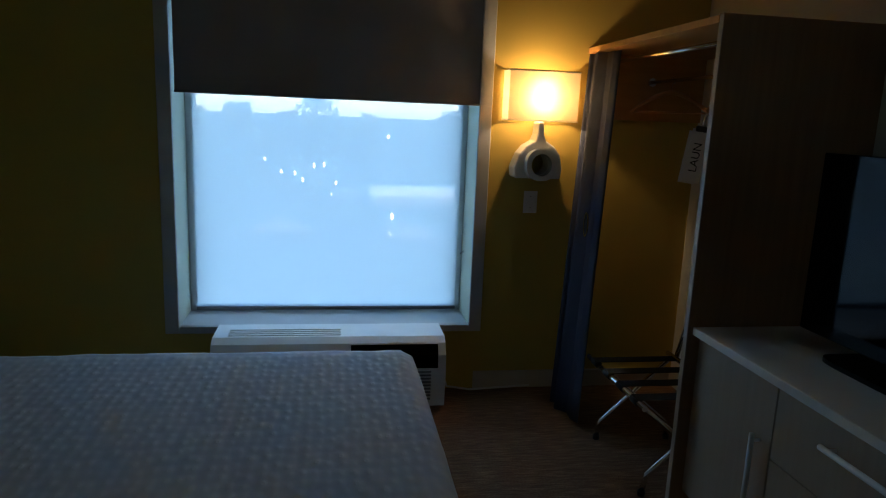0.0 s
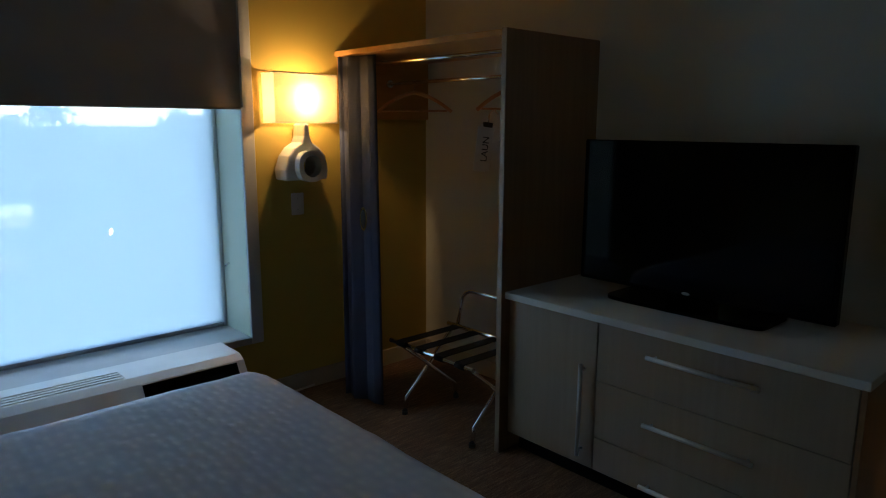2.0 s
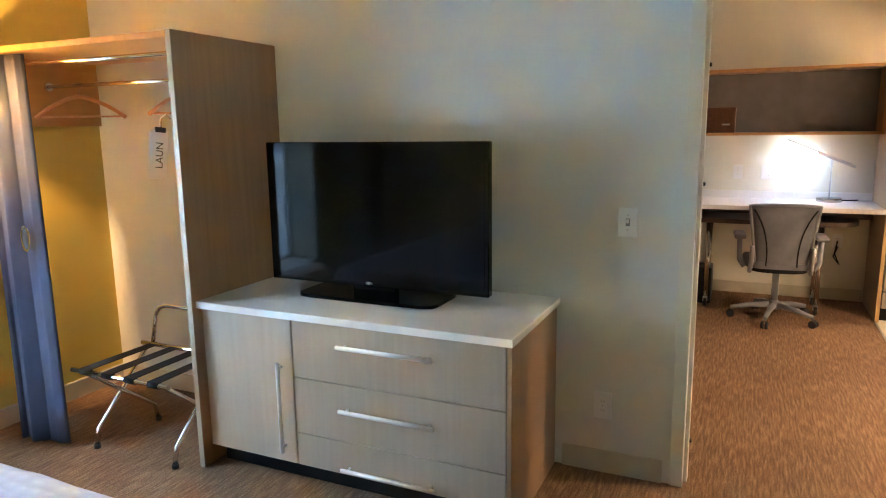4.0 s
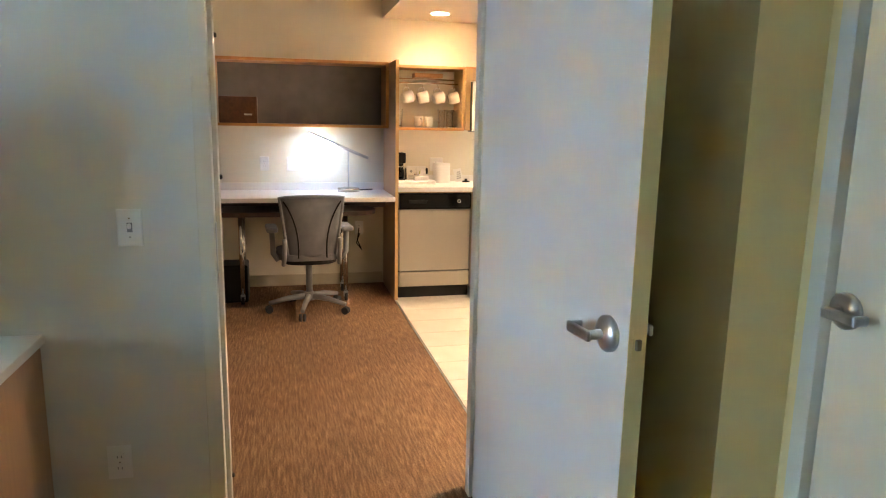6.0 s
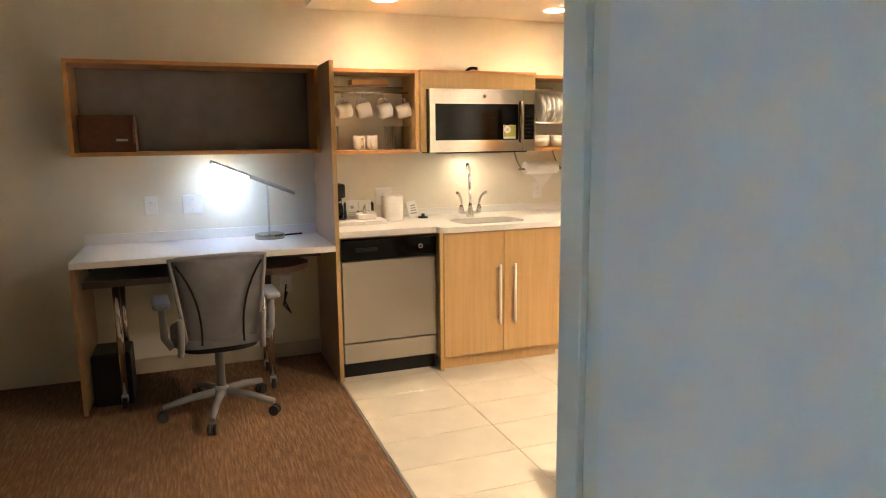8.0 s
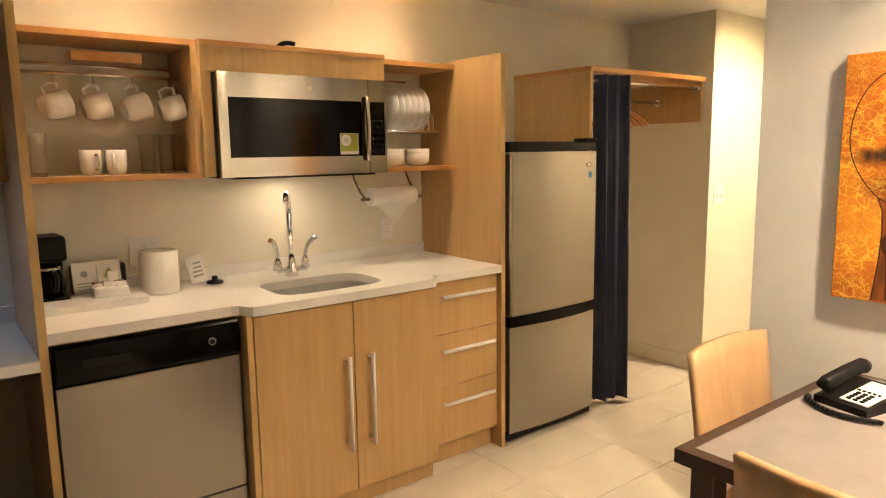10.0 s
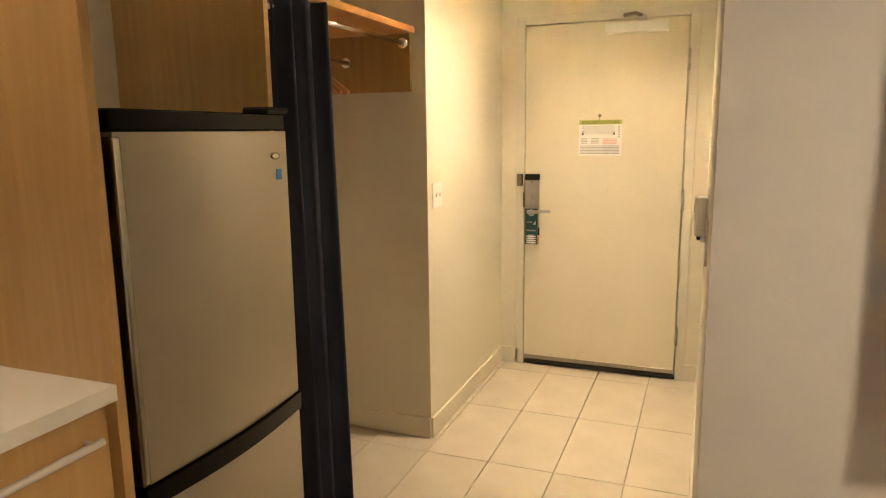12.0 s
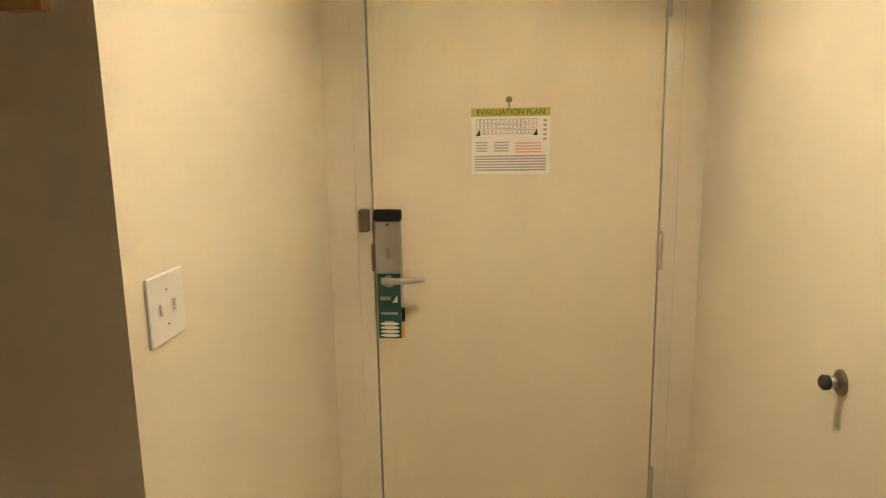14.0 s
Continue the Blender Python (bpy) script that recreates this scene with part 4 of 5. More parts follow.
part("end_cleat", boxed(1.52, YN - 0.022, 1.50, XW, YN, 1.832), MAPLE_EDGE, wd)
part("curtain_rod", tubed([(1.60, 2.56, 1.783), (1.60, YN - 0.022, 1.783)], 0.010, 12), CHROME, wd)
rd = part("hanging_rod", tubed([(1.86, 2.56, 1.70), (1.86, YN - 0.022, 1.70)], 0.010, 12), CHROME, wd)
part("rod_flange", tubed([(1.86, YN - 0.034, 1.70), (1.86, YN - 0.022, 1.70)], 0.022, 14), CHROME, rd)
hanger(pose(1.86, 3.54, 1.70, 0, 0, -52), "bedroom hangers")
hanger(pose(1.86, 2.79, 1.70, 0, 0, -16), "bedroom hangers")
ct = curtain("wardrobe_curtain", "dark navy grommet curtain pushed to one side", ((1.50, 3.76), (1.56, 3.50)), 0.03, 1.825, 0.020, 2, (-0.16, -0.24))
part("grommet", plate(ring2d(3.455, 0.985, 0.030, 0.062, 20), "x", 1.436, 1.4395, [ring2d(3.455, 0.985, 0.022, 0.052, 20)]), CHROME, ct)
part("grommet_hole", plate(ring2d(3.455, 0.985, 0.022, 0.052, 20), "x", 1.438, 1.4405), INK, ct)
# laundry card on its hook
lt = thing("laundry_bag_card", "white hanging laundry card with dark lettering", "card", pose(1.56, 2.68, 1.49, 0, 7, -24))
part("card", boxed(-0.032, -0.002, -0.22, 0.032, 0.002, -0.02, bevel=0.001), PAPER, lt)
part("card_behind", boxed(-0.042, 0.006, -0.225, 0.018, 0.008, -0.03), PAPER, lt)
part("hook", tubed([(0, 0, -0.03), (0, 0, 0.03), (0.02, 0, 0.05), (0.04, 0, 0.03)], 0.004, 8), CHROME, lt)
part("clip", boxed(-0.022, -0.006, -0.03, 0.022, 0.010, -0.008, bevel=0.003), BLACK, lt)
words("lettering", "LAUN", pose(0.0, -0.0028, -0.125, 90, 90, 0) @ pose(0, 0, 0, 0, 0, 180), 0.042, INK, lt)

# luggage rack
lr = thing("luggage_rack", "folding chrome luggage rack with black straps", "luggage rack")
for y in (2.655, 3.145):
    part("leg", tubed([(1.455, y, 0.012), (1.47, y, 0.09), (1.80, y, 0.41)], 0.011, 10), CHROME, lr)
    part("leg", tubed([(1.80, y - 0.02, 0.012), (1.785, y - 0.02, 0.09), (1.405, y - 0.02, 0.40)], 0.011, 10), CHROME, lr)
    for x in (1.455, 1.80):
        part("foot", tubed([(x, y - (0.02 if x > 1.6 else 0), 0.0), (x, y - (0.02 if x > 1.6 else 0), 0.02)], 0.015, 10), RUBBER, lr)
part("front_rail", tubed([(1.405, 2.60, 0.40), (1.405, 3.19, 0.40)], 0.012, 10), CHROME, lr)
part("rear_rail", tubed([(1.80, 2.60, 0.41), (1.80, 3.19, 0.41)], 0.012, 10), CHROME, lr)
part("back_hoop", tubed([(1.81, 3.13, 0.40)] + arc((1.84, 3.13, 0.52), (1.85, 3.13, 0.60), (1.855, 3.05, 0.60)) + arc((1.855, 2.74, 0.60), (1.85, 2.66, 0.60), (1.84, 2.66, 0.52)) + [(1.81, 2.66, 0.40)], 0.011, 10), CHROME, lr)
for y in (2.68, 2.82, 2.96, 3.10):
    part("strap", boxed(1.395, y - 0.030, 0.412, 1.812, y + 0.030, 0.4155), STRAP, lr)
    part("strap_loop", tubed([(1.405, y - 0.030, 0.40), (1.405, y + 0.030, 0.40)], 0.0155, 10), STRAP, lr)


def bar_handle(parent, p0, p1, out, mat=None):
    """Flat bar pull on two posts; out is the way it stands off."""
    mat = mat or HANDLE_METAL
    p0, p1, out = Vector(p0), Vector(p1), Vector(out)
    bm = tubed([p0 + out, p1 + out], 0.0088, 10)
    h_ = part("handle", bm, mat, parent, "satin metal bar handle")
    for p in (p0 * 0.94 + p1 * 0.06, p0 * 0.06 + p1 * 0.94):
        part("post", tubed([p, p + out], 0.005, 8), mat, h_)
    return h_


# dresser
dr = thing("dresser", "ash laminate dresser with pale top and drawers", "dresser")
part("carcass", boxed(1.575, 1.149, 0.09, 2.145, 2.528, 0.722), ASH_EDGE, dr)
part("plinth", boxed(1.62, 1.16, 0.0, 2.12, 2.51, 0.09), BLACK, dr)
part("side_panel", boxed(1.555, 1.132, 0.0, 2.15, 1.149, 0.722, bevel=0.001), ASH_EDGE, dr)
part("worktop", boxed(1.527, 1.119, 0.722, 2.155, 2.534, 0.752, bevel=0.002), QUARTZ, dr, "pale solid worktop")
dd = part("door", boxed(1.553, 2.064, 0.095, 1.573, 2.526, 0.716, bevel=0.0015), ASH, dr)
bar_handle(dd, (1.553, 2.117, 0.145), (1.553, 2.117, 0.535), (-0.03, 0, 0))
for z0, z1, zh in ((0.478, 0.716, 0.637), (0.238, 0.474, 0.375), (0.095, 0.234, 0.127)):
    dw_ = part("drawer", boxed(1.553, 1.152, z0, 1.573, 2.060, z1, bevel=0.0015), ASH, dr)
    bar_handle(dw_, (1.553, 1.425, zh), (1.553, 1.832, zh), (-0.03, 0, 0))

tv = thing("television", "black flat screen television on a pedestal base", "television")
part("bezel", boxed(1.812, 1.312, 0.812, 1.850, 2.345, 1.412, bevel=0.004), BLACK_GLOSS, tv)
part("screen", boxed(1.8095, 1.330, 0.840, 1.813, 2.327, 1.396), SCREEN, tv, "glossy black screen")
part("back_cover", boxed(1.850, 1.42, 0.87, 1.885, 2.22, 1.33, bevel=0.015, seg=2), BLACK, tv)
part("neck", boxed(1.845, 1.74, 0.765, 1.885, 1.95, 0.90, bevel=0.01, seg=2), BLACK_GLOSS, tv)
part("base_plate", plate(ring2d(1.90, 1.86, 0.14, 0.33, 40, 8), "z", 0.753, 0.768), BLACK_GLOSS, tv)
part("logo", plate(ring2d(1.845, 0.827, 0.017, 0.006, 14), "x", 1.8085, 1.8098), SATIN, tv)

# ---- desk and kitchen things ----
def open_cabinet(name, label, y0, y1, z0, z1, xf, t=0.022, back=MAPLE, shell=MAPLE, edge=MAPLE_EDGE, sides=(True, True)):
    th = thing(name, label, "wall cabinet")
    part("top_board", boxed(xf, y0, z1 - t, XK, y1, z1, bevel=0.001), edge, th)
    part("bottom_board", boxed(xf, y0, z0, XK, y1, z0 + t, bevel=0.001), edge, th)
    if sides[0]:
        part("side_board", boxed(xf, y0, z0 + t, XK, y0 + t, z1 - t), shell, th)
    if sides[1]:
        part("side_board", boxed(xf, y1 - t, z0 + t, XK, y1, z1 - t), shell, th)
    part("back_board", boxed(XK - 0.010, y0 + t, z0 + t, XK - 0.002, y1 - t, z1 - t), back, th)
    return th


open_cabinet("desk_wall_cabinet", "open wall cabinet over the desk, grey inside", -0.486, 0.89, 1.372, 1.898, 5.50, back=CABINET_BACK, shell=MAPLE_EDGE)
open_cabinet("cup_cabinet", "open maple wall cabinet holding cups", -1.13, -0.514, 1.360, 1.885, 5.50, back=PAINT_CREAM)
open_cabinet("plate_cabinet", "open maple wall cabinet holding plates", -2.392, -1.962, 1.360, 1.872, 5.50, back=PAINT_CREAM, sides=(False, False))
mc = thing("microwave_cabinet", "maple cabinet box above the microwave", "wall cabinet")
part("body", boxed(5.472, -1.960, 1.770, XK, -1.132, 1.868, bevel=0.001), MAPLE, mc)
part("top_edge", boxed(5.466, -1.962, 1.868, XK, -1.130, 1.885), MAPLE_EDGE, mc)
part("side_filler", boxed(5.472, -1.172, 1.365, XK, -1.132, 1.770), MAPLE, mc)
for y, z1_ in ((-0.500, 1.893), (-2.405, 1.893)):
    tl = thing("tall_panel", "tall maple end panel standing on the floor", "panel", None, "kitchen panels")
    part("board", boxed(5.165, y - 0.0125, 0.0, XK, y + 0.0125, z1_, bevel=0.001), MAPLE if y < -1 else ASH_EDGE, tl)
    part("edge_band", boxed(5.1625, y - 0.0127, 0.0, 5.165, y + 0.0127, z1_), MAPLE, tl)

dk = thing("desk", "built-in white desk counter with backsplash", "desk")
part("worktop", boxed(5.15, -0.4865, 0.803, XK, 0.90, 0.838, bevel=0.002), QUARTZ, dk)
part("backsplash", boxed(XK - 0.015, -0.4865, 0.838, XK, 0.90, 0.900), QUARTZ, dk)
part("end_panel", boxed(5.17, 0.880, 0.0, XK, 0.90, 0.803), ASH_EDGE, dk)
part("apron", boxed(5.66, -0.486, 0.70, 5.68, 0.88, 0.803), DARK_WOOD, dk)

# rolling table under the desk
rt = thing("rolling_table", "dark wood rolling table with chrome legs", "table")
tt = [(5.18, 0.85), (5.62, 0.85)] + [(5.40 + 0.22 * math.cos(a), -0.12 + 0.24 * math.sin(a)) for a in (i * -math.pi / 10 for i in range(11))]
part("tabletop", plate(tt, "z", 0.690, 0.725), DARK_WOOD, rt)
for x, y in ((5.24, 0.70), (5.56, 0.70), (5.24, -0.10), (5.56, -0.10)):
    lg_ = part("leg", tubed([(x, y, 0.07), (x, y, 0.690)], 0.019, 12), CHROME, rt)
    part("caster", tubed([(x - 0.02, y - 0.012, 0.03), (x - 0.02, y + 0.012, 0.03)], 0.030, 14), RUBBER, lg_)
    part("caster_fork", boxed(x - 0.022, y - 0.017, 0.03, x + 0.012, y + 0.017, 0.075, bevel=0.004), SATIN, lg_)
# plain block added for an unidentified dark shape, not a known bin
solid("waste_bin", boxed(5.27, 0.66, 0.0, 5.53, 0.86, 0.30, bevel=0.015, seg=2), BLACK, "black block for an unidentified dark shape under the desk", "bin")
solid("desk_cable", tubed([(5.79, -0.27, 0.50), (5.74, -0.25, 0.40), (5.75, -0.29, 0.31), (5.72, -0.24, 0.38), (5.74, -0.27, 0.46)], 0.006, 6), BLACK, "dark cable looped below the outlet", "cable")

# office chair
def office_chair(m):
    th = thing("office_chair", "grey mesh task chair on casters", "chair", m)
    part("column", tubed([(0, 0, 0.10), (0, 0, 0.40)], 0.024, 12), GREY_PLASTIC, th)
    part("hub", lathed([(0.04, 0.085), (0.045, 0.12), (0.03, 0.15)], 0, 0, 16), GREY_PLASTIC, th)
    for k in range(5):
        a = math.radians(72 * k + 20)
        c, s = math.cos(a), math.sin(a)
        lg = part("leg", tubed([(0.03 * c, 0.03 * s, 0.115), (0.16 * c, 0.16 * s, 0.105), (0.30 * c, 0.30 * s, 0.075)], 0.024, 8, 0.016), GREY_PLASTIC, th)
        for o in (-0.014, 0.014):
            part("caster", tubed([(0.30 * c - s * (o - 0.008), 0.30 * s + c * (o - 0.008), 0.028), (0.30 * c - s * (o + 0.008), 0.30 * s + c * (o + 0.008), 0.028)], 0.028, 12), RUBBER, lg)
    seat = plate(ring2d(0.0, 0.0, 0.24, 0.235, 32, 3.5), "z", 0.43, 0.475)
    part("seat", seat, GREY_MESH, th)
    part("seat_pan", plate(ring2d(0, 0, 0.21, 0.20, 28, 3), "z", 0.395, 0.43), BLACK, th)
    # backrest stands at -x; the sitter looks to +x
    bm = bmesh.new()
    rows_ = []
    for j in range(11):
        f = j / 10
        z = 0.44 + 0.45 * f
        hw = 0.165 + 0.060 * f
        rows_.append([bm.verts.new((-0.235 - 0.055 * math.sin(math.pi * f * 0.8) * 0.6 - 0.03 * f + 0.035 * (abs(t_) ** 2), hw * t_, z + (0.012 * (1 - t_ * t_) if j == 10 else 0))) for t_ in [k / 6 - 1 for k in range(13)]])
    for a, b in zip(rows_, rows_[1:]):
        for k in range(12):
            bm.faces.new((a[k], a[k + 1], b[k + 1], b[k])).smooth = True
    outline_pts = [r[0].co.copy() for r in rows_] + [v.co.copy() for v in rows_[-1]][1:] + [r[-1].co.copy() for r in rows_][::-1][1:]
    back = part("backrest", bm, GREY_MESH, th, "grey mesh backrest")
    so = back.modifiers.new("thick", "SOLIDIFY")
    so.thickness = 0.006
    part("back_frame", tubed(outline_pts, 0.011, 8), GREY_PLASTIC, back)
    for s in (-1, 1):
        part("back_seam", tubed(arc((-0.272, 0.10 * s, 0.46), (-0.288, 0.085 * s, 0.70), (-0.300, 0.20 * s, 0.87), 8), 0.006, 6), BLACK, back)
        part("back_upright", tubed(arc((-0.20, 0.20 * s, 0.40), (-0.27, 0.19 * s, 0.50), (-0.265, 0.195 * s, 0.60), 5), 0.016, 8), GREY_PLASTIC, th)
        ar = part("arm_post", tubed([(-0.12, 0.23 * s, 0.42), (-0.10, 0.265 * s, 0.47), (-0.09, 0.27 * s, 0.63)], 0.019, 10), GREY_PLASTIC, th)
        part("arm_pad", boxed(-0.17, 0.27 * s - 0.042, 0.63, 0.08, 0.27 * s + 0.042, 0.665, bevel=0.016, seg=3), GREY_PLASTIC, ar)
    return th


office_chair(pose(4.97, 0.20, 0, 0, 0, 4))

# desk lamp
dl = thing("desk_lamp", "steel desk lamp with glowing slanted light bar", "desk lamp")
part("base", lathed([(0.092, 0), (0.092, 0.026), (0.088, 0.030)], 5.655, -0.168, 32, 0.838), STEEL_H, dl)
part("stem", tubed([(5.655, -0.168, 0.868), (5.655, -0.168, 1.195)], 0.006, 10), SATIN, dl)
part("joint", tubed([(5.64, -0.168, 1.19), (5.672, -0.168, 1.19)], 0.011, 10), SATIN, dl)
hd = part("light_bar", tubed([(5.645, -0.335, 1.118), (5.645, 0.165, 1.328)], 0.0125, 10), SATIN, dl)
part("led_strip", tubed([(5.641, -0.055, 1.224), (5.641, 0.150, 1.310)], 0.0095, 8), LED, hd, "glowing cool white strip")
solid("remote_cable", tubed([(5.70, -0.20, 0.842), (5.73, -0.30, 0.843), (5.72, -0.38, 0.848)], 0.006, 8), BLACK, "short dark cable lying on the desk", "cable")
bx = thing("wooden_box", "dark brown wooden box in the wall cabinet", "box")
part("body", boxed(5.56, 0.56, 1.394, 5.76, 0.85, 1.60, bevel=0.003), BOX_WOOD, bx)
part("handle_tab", boxed(5.54, 0.566, 1.44, 5.56, 0.580, 1.56, bevel=0.003), BOX_WOOD, bx)
part("label_plate", boxed(5.556, 0.60, 1.455, 5.5605, 0.66, 1.468), PAPER_GREY, bx)

# counter with sink
out = [(5.158, -0.5125), (5.158, -1.085), (5.150, -1.110), (5.120, -1.122), (5.095, -1.140), (5.088, -1.165), (5.088, -1.935), (5.095, -1.955), (5.115, -1.968), (5.150, -1.975), (5.158, -1.990), (5.158, -2.3925), (XK, -2.3925), (XK, -0.5125)]
cw = thing("kitchen_worktop", "white solid surface worktop with undermount sink", "worktop")
part("slab", plate(out, "z", 0.880, 0.915, [ring2d(5.335, -1.535, 0.155, 0.236, 40, 4.5)]), QUARTZ, cw)
part("backsplash", boxed(XK - 0.018, -2.3925, 0.915, XK, -0.5125, 0.965, bevel=0.001), QUARTZ, cw)
bm = bmesh.new()
loops = []
for rx, ry, z in ((0.160, 0.241, 0.879), (0.155, 0.235, 0.80), (0.145, 0.225, 0.745), (0.12, 0.20, 0.735), (0.03, 0.03, 0.730)):
    loops.append([bm.verts.new((u, v, z)) for u, v in ring2d(5.335, -1.535, rx, ry, 40, 4.5 if rx > 0.05 else 2)])
for a, b in zip(loops, loops[1:]):
    for k in range(40):
        bm.faces.new((a[k], a[(k + 1) % 40], b[(k + 1) % 40], b[k])).smooth = True
bm.faces.new(loops[-1])
part("sink_bowl", bm, SATIN, cw, "brushed steel sink bowl")
part("drain", lathed([(0.038, 0), (0.036, 0.004), (0.012, 0.002)], 5.335, -1.535, 20, 0.731), CHROME, cw)
fc = thing("faucet", "chrome gooseneck faucet with two wing handles", "faucet")
part("bridge", boxed(5.568, -1.595, 0.932, 5.608, -1.449, 0.955, bevel=0.010, seg=2), CHROME, fc)
part("base", lathed([(0.030, 0.0), (0.028, 0.02), (0.018, 0.05), (0.014, 0.09)], 5.588, -1.522, 16, 0.915), CHROME, fc)
part("spout", tubed([(5.588, -1.522, 0.98), (5.588, -1.520, 1.20)] + arc((5.588, -1.52, 1.20), (5.583, -1.517, 1.28), (5.515, -1.478, 1.283)) + arc((5.515, -1.478, 1.283), (5.472, -1.453, 1.28), (5.470, -1.452, 1.245), 4), 0.0115, 12), CHROME, fc)
for s in (-1, 1):
    hd_ = part("handle_stem", lathed([(0.020, 0), (0.018, 0.03), (0.012, 0.05)], 5.588, -1.522 + 0.066 * s, 14, 0.945), CHROME, fc)
    part("wing_handle", tubed(arc((5.588, -1.522 + 0.066 * s, 0.99), (5.580, -1.522 + 0.065 * s, 1.065), (5.55, -1.522 + 0.112 * s, 1.085), 6), 0.009, 8, 0.011), CHROME, hd_)

# dishwasher
dw = thing("dishwasher", "built-in stainless dishwasher with black control panel", "dishwasher")
part("body", boxed(5.195, -1.118, 0.09, XK, -0.516, 0.872), BLACK, dw)
part("door_panel", boxed(5.163, -1.110, 0.235, 5.195, -0.520, 0.735, bevel=0.003), STEEL, dw, "brushed steel door")
part("control_panel", boxed(5.150, -1.112, 0.742, 5.195, -0.518, 0.870, bevel=0.010, seg=2), BLACK_GLOSS, dw, "black control panel")
part("lower_panel", boxed(5.166, -1.110, 0.105, 5.195, -0.520, 0.226, bevel=0.003), STEEL, dw)
part("toe_kick", boxed(5.23, -1.118, 0.0, 5.26, -0.516, 0.10), BLACK, dw)
kn = part("dial", tubed([(5.150, -1.005, 0.806), (5.138, -1.005, 0.806)], 0.014, 18), CHROME, dw)
part("dial_cap", tubed([(5.138, -1.005, 0.806), (5.136, -1.005, 0.806)], 0.009, 14), BLACK, kn)
part("latch_recess", boxed(5.147, -0.74, 0.79, 5.151, -0.60, 0.815, bevel=0.001), BLACK, dw)
solid("filler_rail", boxed(5.17, -1.118, 0.8725, 5.20, -0.514, 0.8795), MAPLE, "thin maple rail under the worktop", "trim")

# base cabinets
sk = thing("sink_cabinet", "maple sink base cabinet with two doors", "base cabinet")
part("carcass", plate([(5.135, -1.120), (XK, -1.120), (XK, -1.962), (5.135, -1.962)], "z", 0.085, 0.8785, [[(5.16, -1.142), (5.78, -1.142), (5.78, -1.94), (5.16, -1.94)]]), MAPLE, sk)
part("side_panel", boxed(5.112, -1.142, 0.0, 5.135, -1.120, 0.8785), MAPLE, sk)
part("plinth", boxed(5.15, -1.960, 0.0, 5.17, -1.142, 0.085), MAPLE, sk)
for y0, y1, yh in ((-1.551, -1.146, -1.514), (-1.960, -1.555, -1.620)):
    do = part("door", boxed(5.110, y0, 0.085, 5.132, y1, 0.872, bevel=0.0015), MAPLE, sk)
    bar_handle(do, (5.110, yh, 0.275), (5.110, yh, 0.660), (-0.032, 0, 0))
db = thing("drawer_cabinet", "maple base cabinet with three drawers", "base cabinet")
part("carcass", boxed(5.212, -2.390, 0.09, XK, -1.966, 0.8785), MAPLE, db)
part("plinth", boxed(5.24, -2.390, 0.0, 5.26, -1.966, 0.09), MAPLE, db)
for z0, z1, zh in ((0.632, 0.872, 0.806), (0.382, 0.628, 0.555), (0.110, 0.378, 0.305)):
    do = part("drawer", boxed(5.190, -2.388, z0, 5.212, -1.984, z1, bevel=0.0015), MAPLE, db)
    bar_handle(do, (5.190, -2.040, zh), (5.190, -2.348, zh), (-0.03, 0, 0))
part("stile", boxed(5.186, -1.983, 0.10, 5.212, -1.963, 0.8785), MAPLE, db)

# microwave
mw = thing("microwave", "stainless over-range microwave with black glass door", "microwave")
part("body", boxed(5.448, -1.934, 1.372, XK, -1.177, 1.765), BLACK, mw)
part("front_frame", plate([(-1.934, 1.362), (-1.177, 1.362), (-1.177, 1.766), (-1.934, 1.766)], "x", 5.425, 5.450, [[(-1.808, 1.438), (-1.215, 1.438), (-1.215, 1.672), (-1.808, 1.672)], [(-1.926, 1.438), (-1.852, 1.438), (-1.852, 1.672), (-1.926, 1.672)]]), STEEL_H, mw, "brushed steel front")
part("door_glass", boxed(5.430, -1.812, 1.421, 5.447, -1.211, 1.676), BLACK_GLOSS, mw, "black glass door")
kp = part("keypad", boxed(5.429, -1.929, 1.435, 5.447, -1.849, 1.675), BLACK_GLOSS, mw)
for r in range(6):
    for c in range(3):
        part("key", boxed(5.4283, -1.920 + c * 0.022, 1.455 + r * 0.026, 5.4293, -1.906 + c * 0.022, 1.465 + r * 0.026), BLACK, kp)
part("door_gap", boxed(5.4243, -1.8445, 1.364, 5.4255, -1.8425, 1.764), BLACK, mw)
hh = part("handle", tubed(arc((5.415, -1.828, 1.42), (5.385, -1.828, 1.555), (5.415, -1.828, 1.69), 8), 0.010, 10), STEEL_H, mw, "curved steel handle")
for z in (1.425, 1.685):
    part("post", tubed([(5.426, -1.828, z), (5.412, -1.828, z)], 0.009, 8), STEEL_H, hh)
part("badge", plate(ring2d(-1.56, 1.720, 0.012, 0.012, 16), "x", 5.4235, 5.4252), DULL_METAL, mw)
st = part("sticker", boxed(5.4285, -1.79, 1.445, 5.4298, -1.70, 1.535), PAPER, mw, "white and green sticker")
part("sticker_green", boxed(5.4278, -1.788, 1.458, 5.4284, -1.702, 1.533), PAPER_GREEN, st)
part("sticker_disc", plate(ring2d(-1.728, 1.505, 0.025, 0.025, 20), "x", 5.4268, 5.4278), PAPER, st)
for k in range(3):
    part("text_bar", boxed(5.4262, -1.740, 1.496 + k * 0.008, 5.4268, -1.716, 1.499 + k * 0.008), PAPER_GREY, st)
part("vent_tray", boxed(5.47, -1.90, 1.352, 5.78, -1.24, 1.372, bevel=0.003), BLACK, mw)
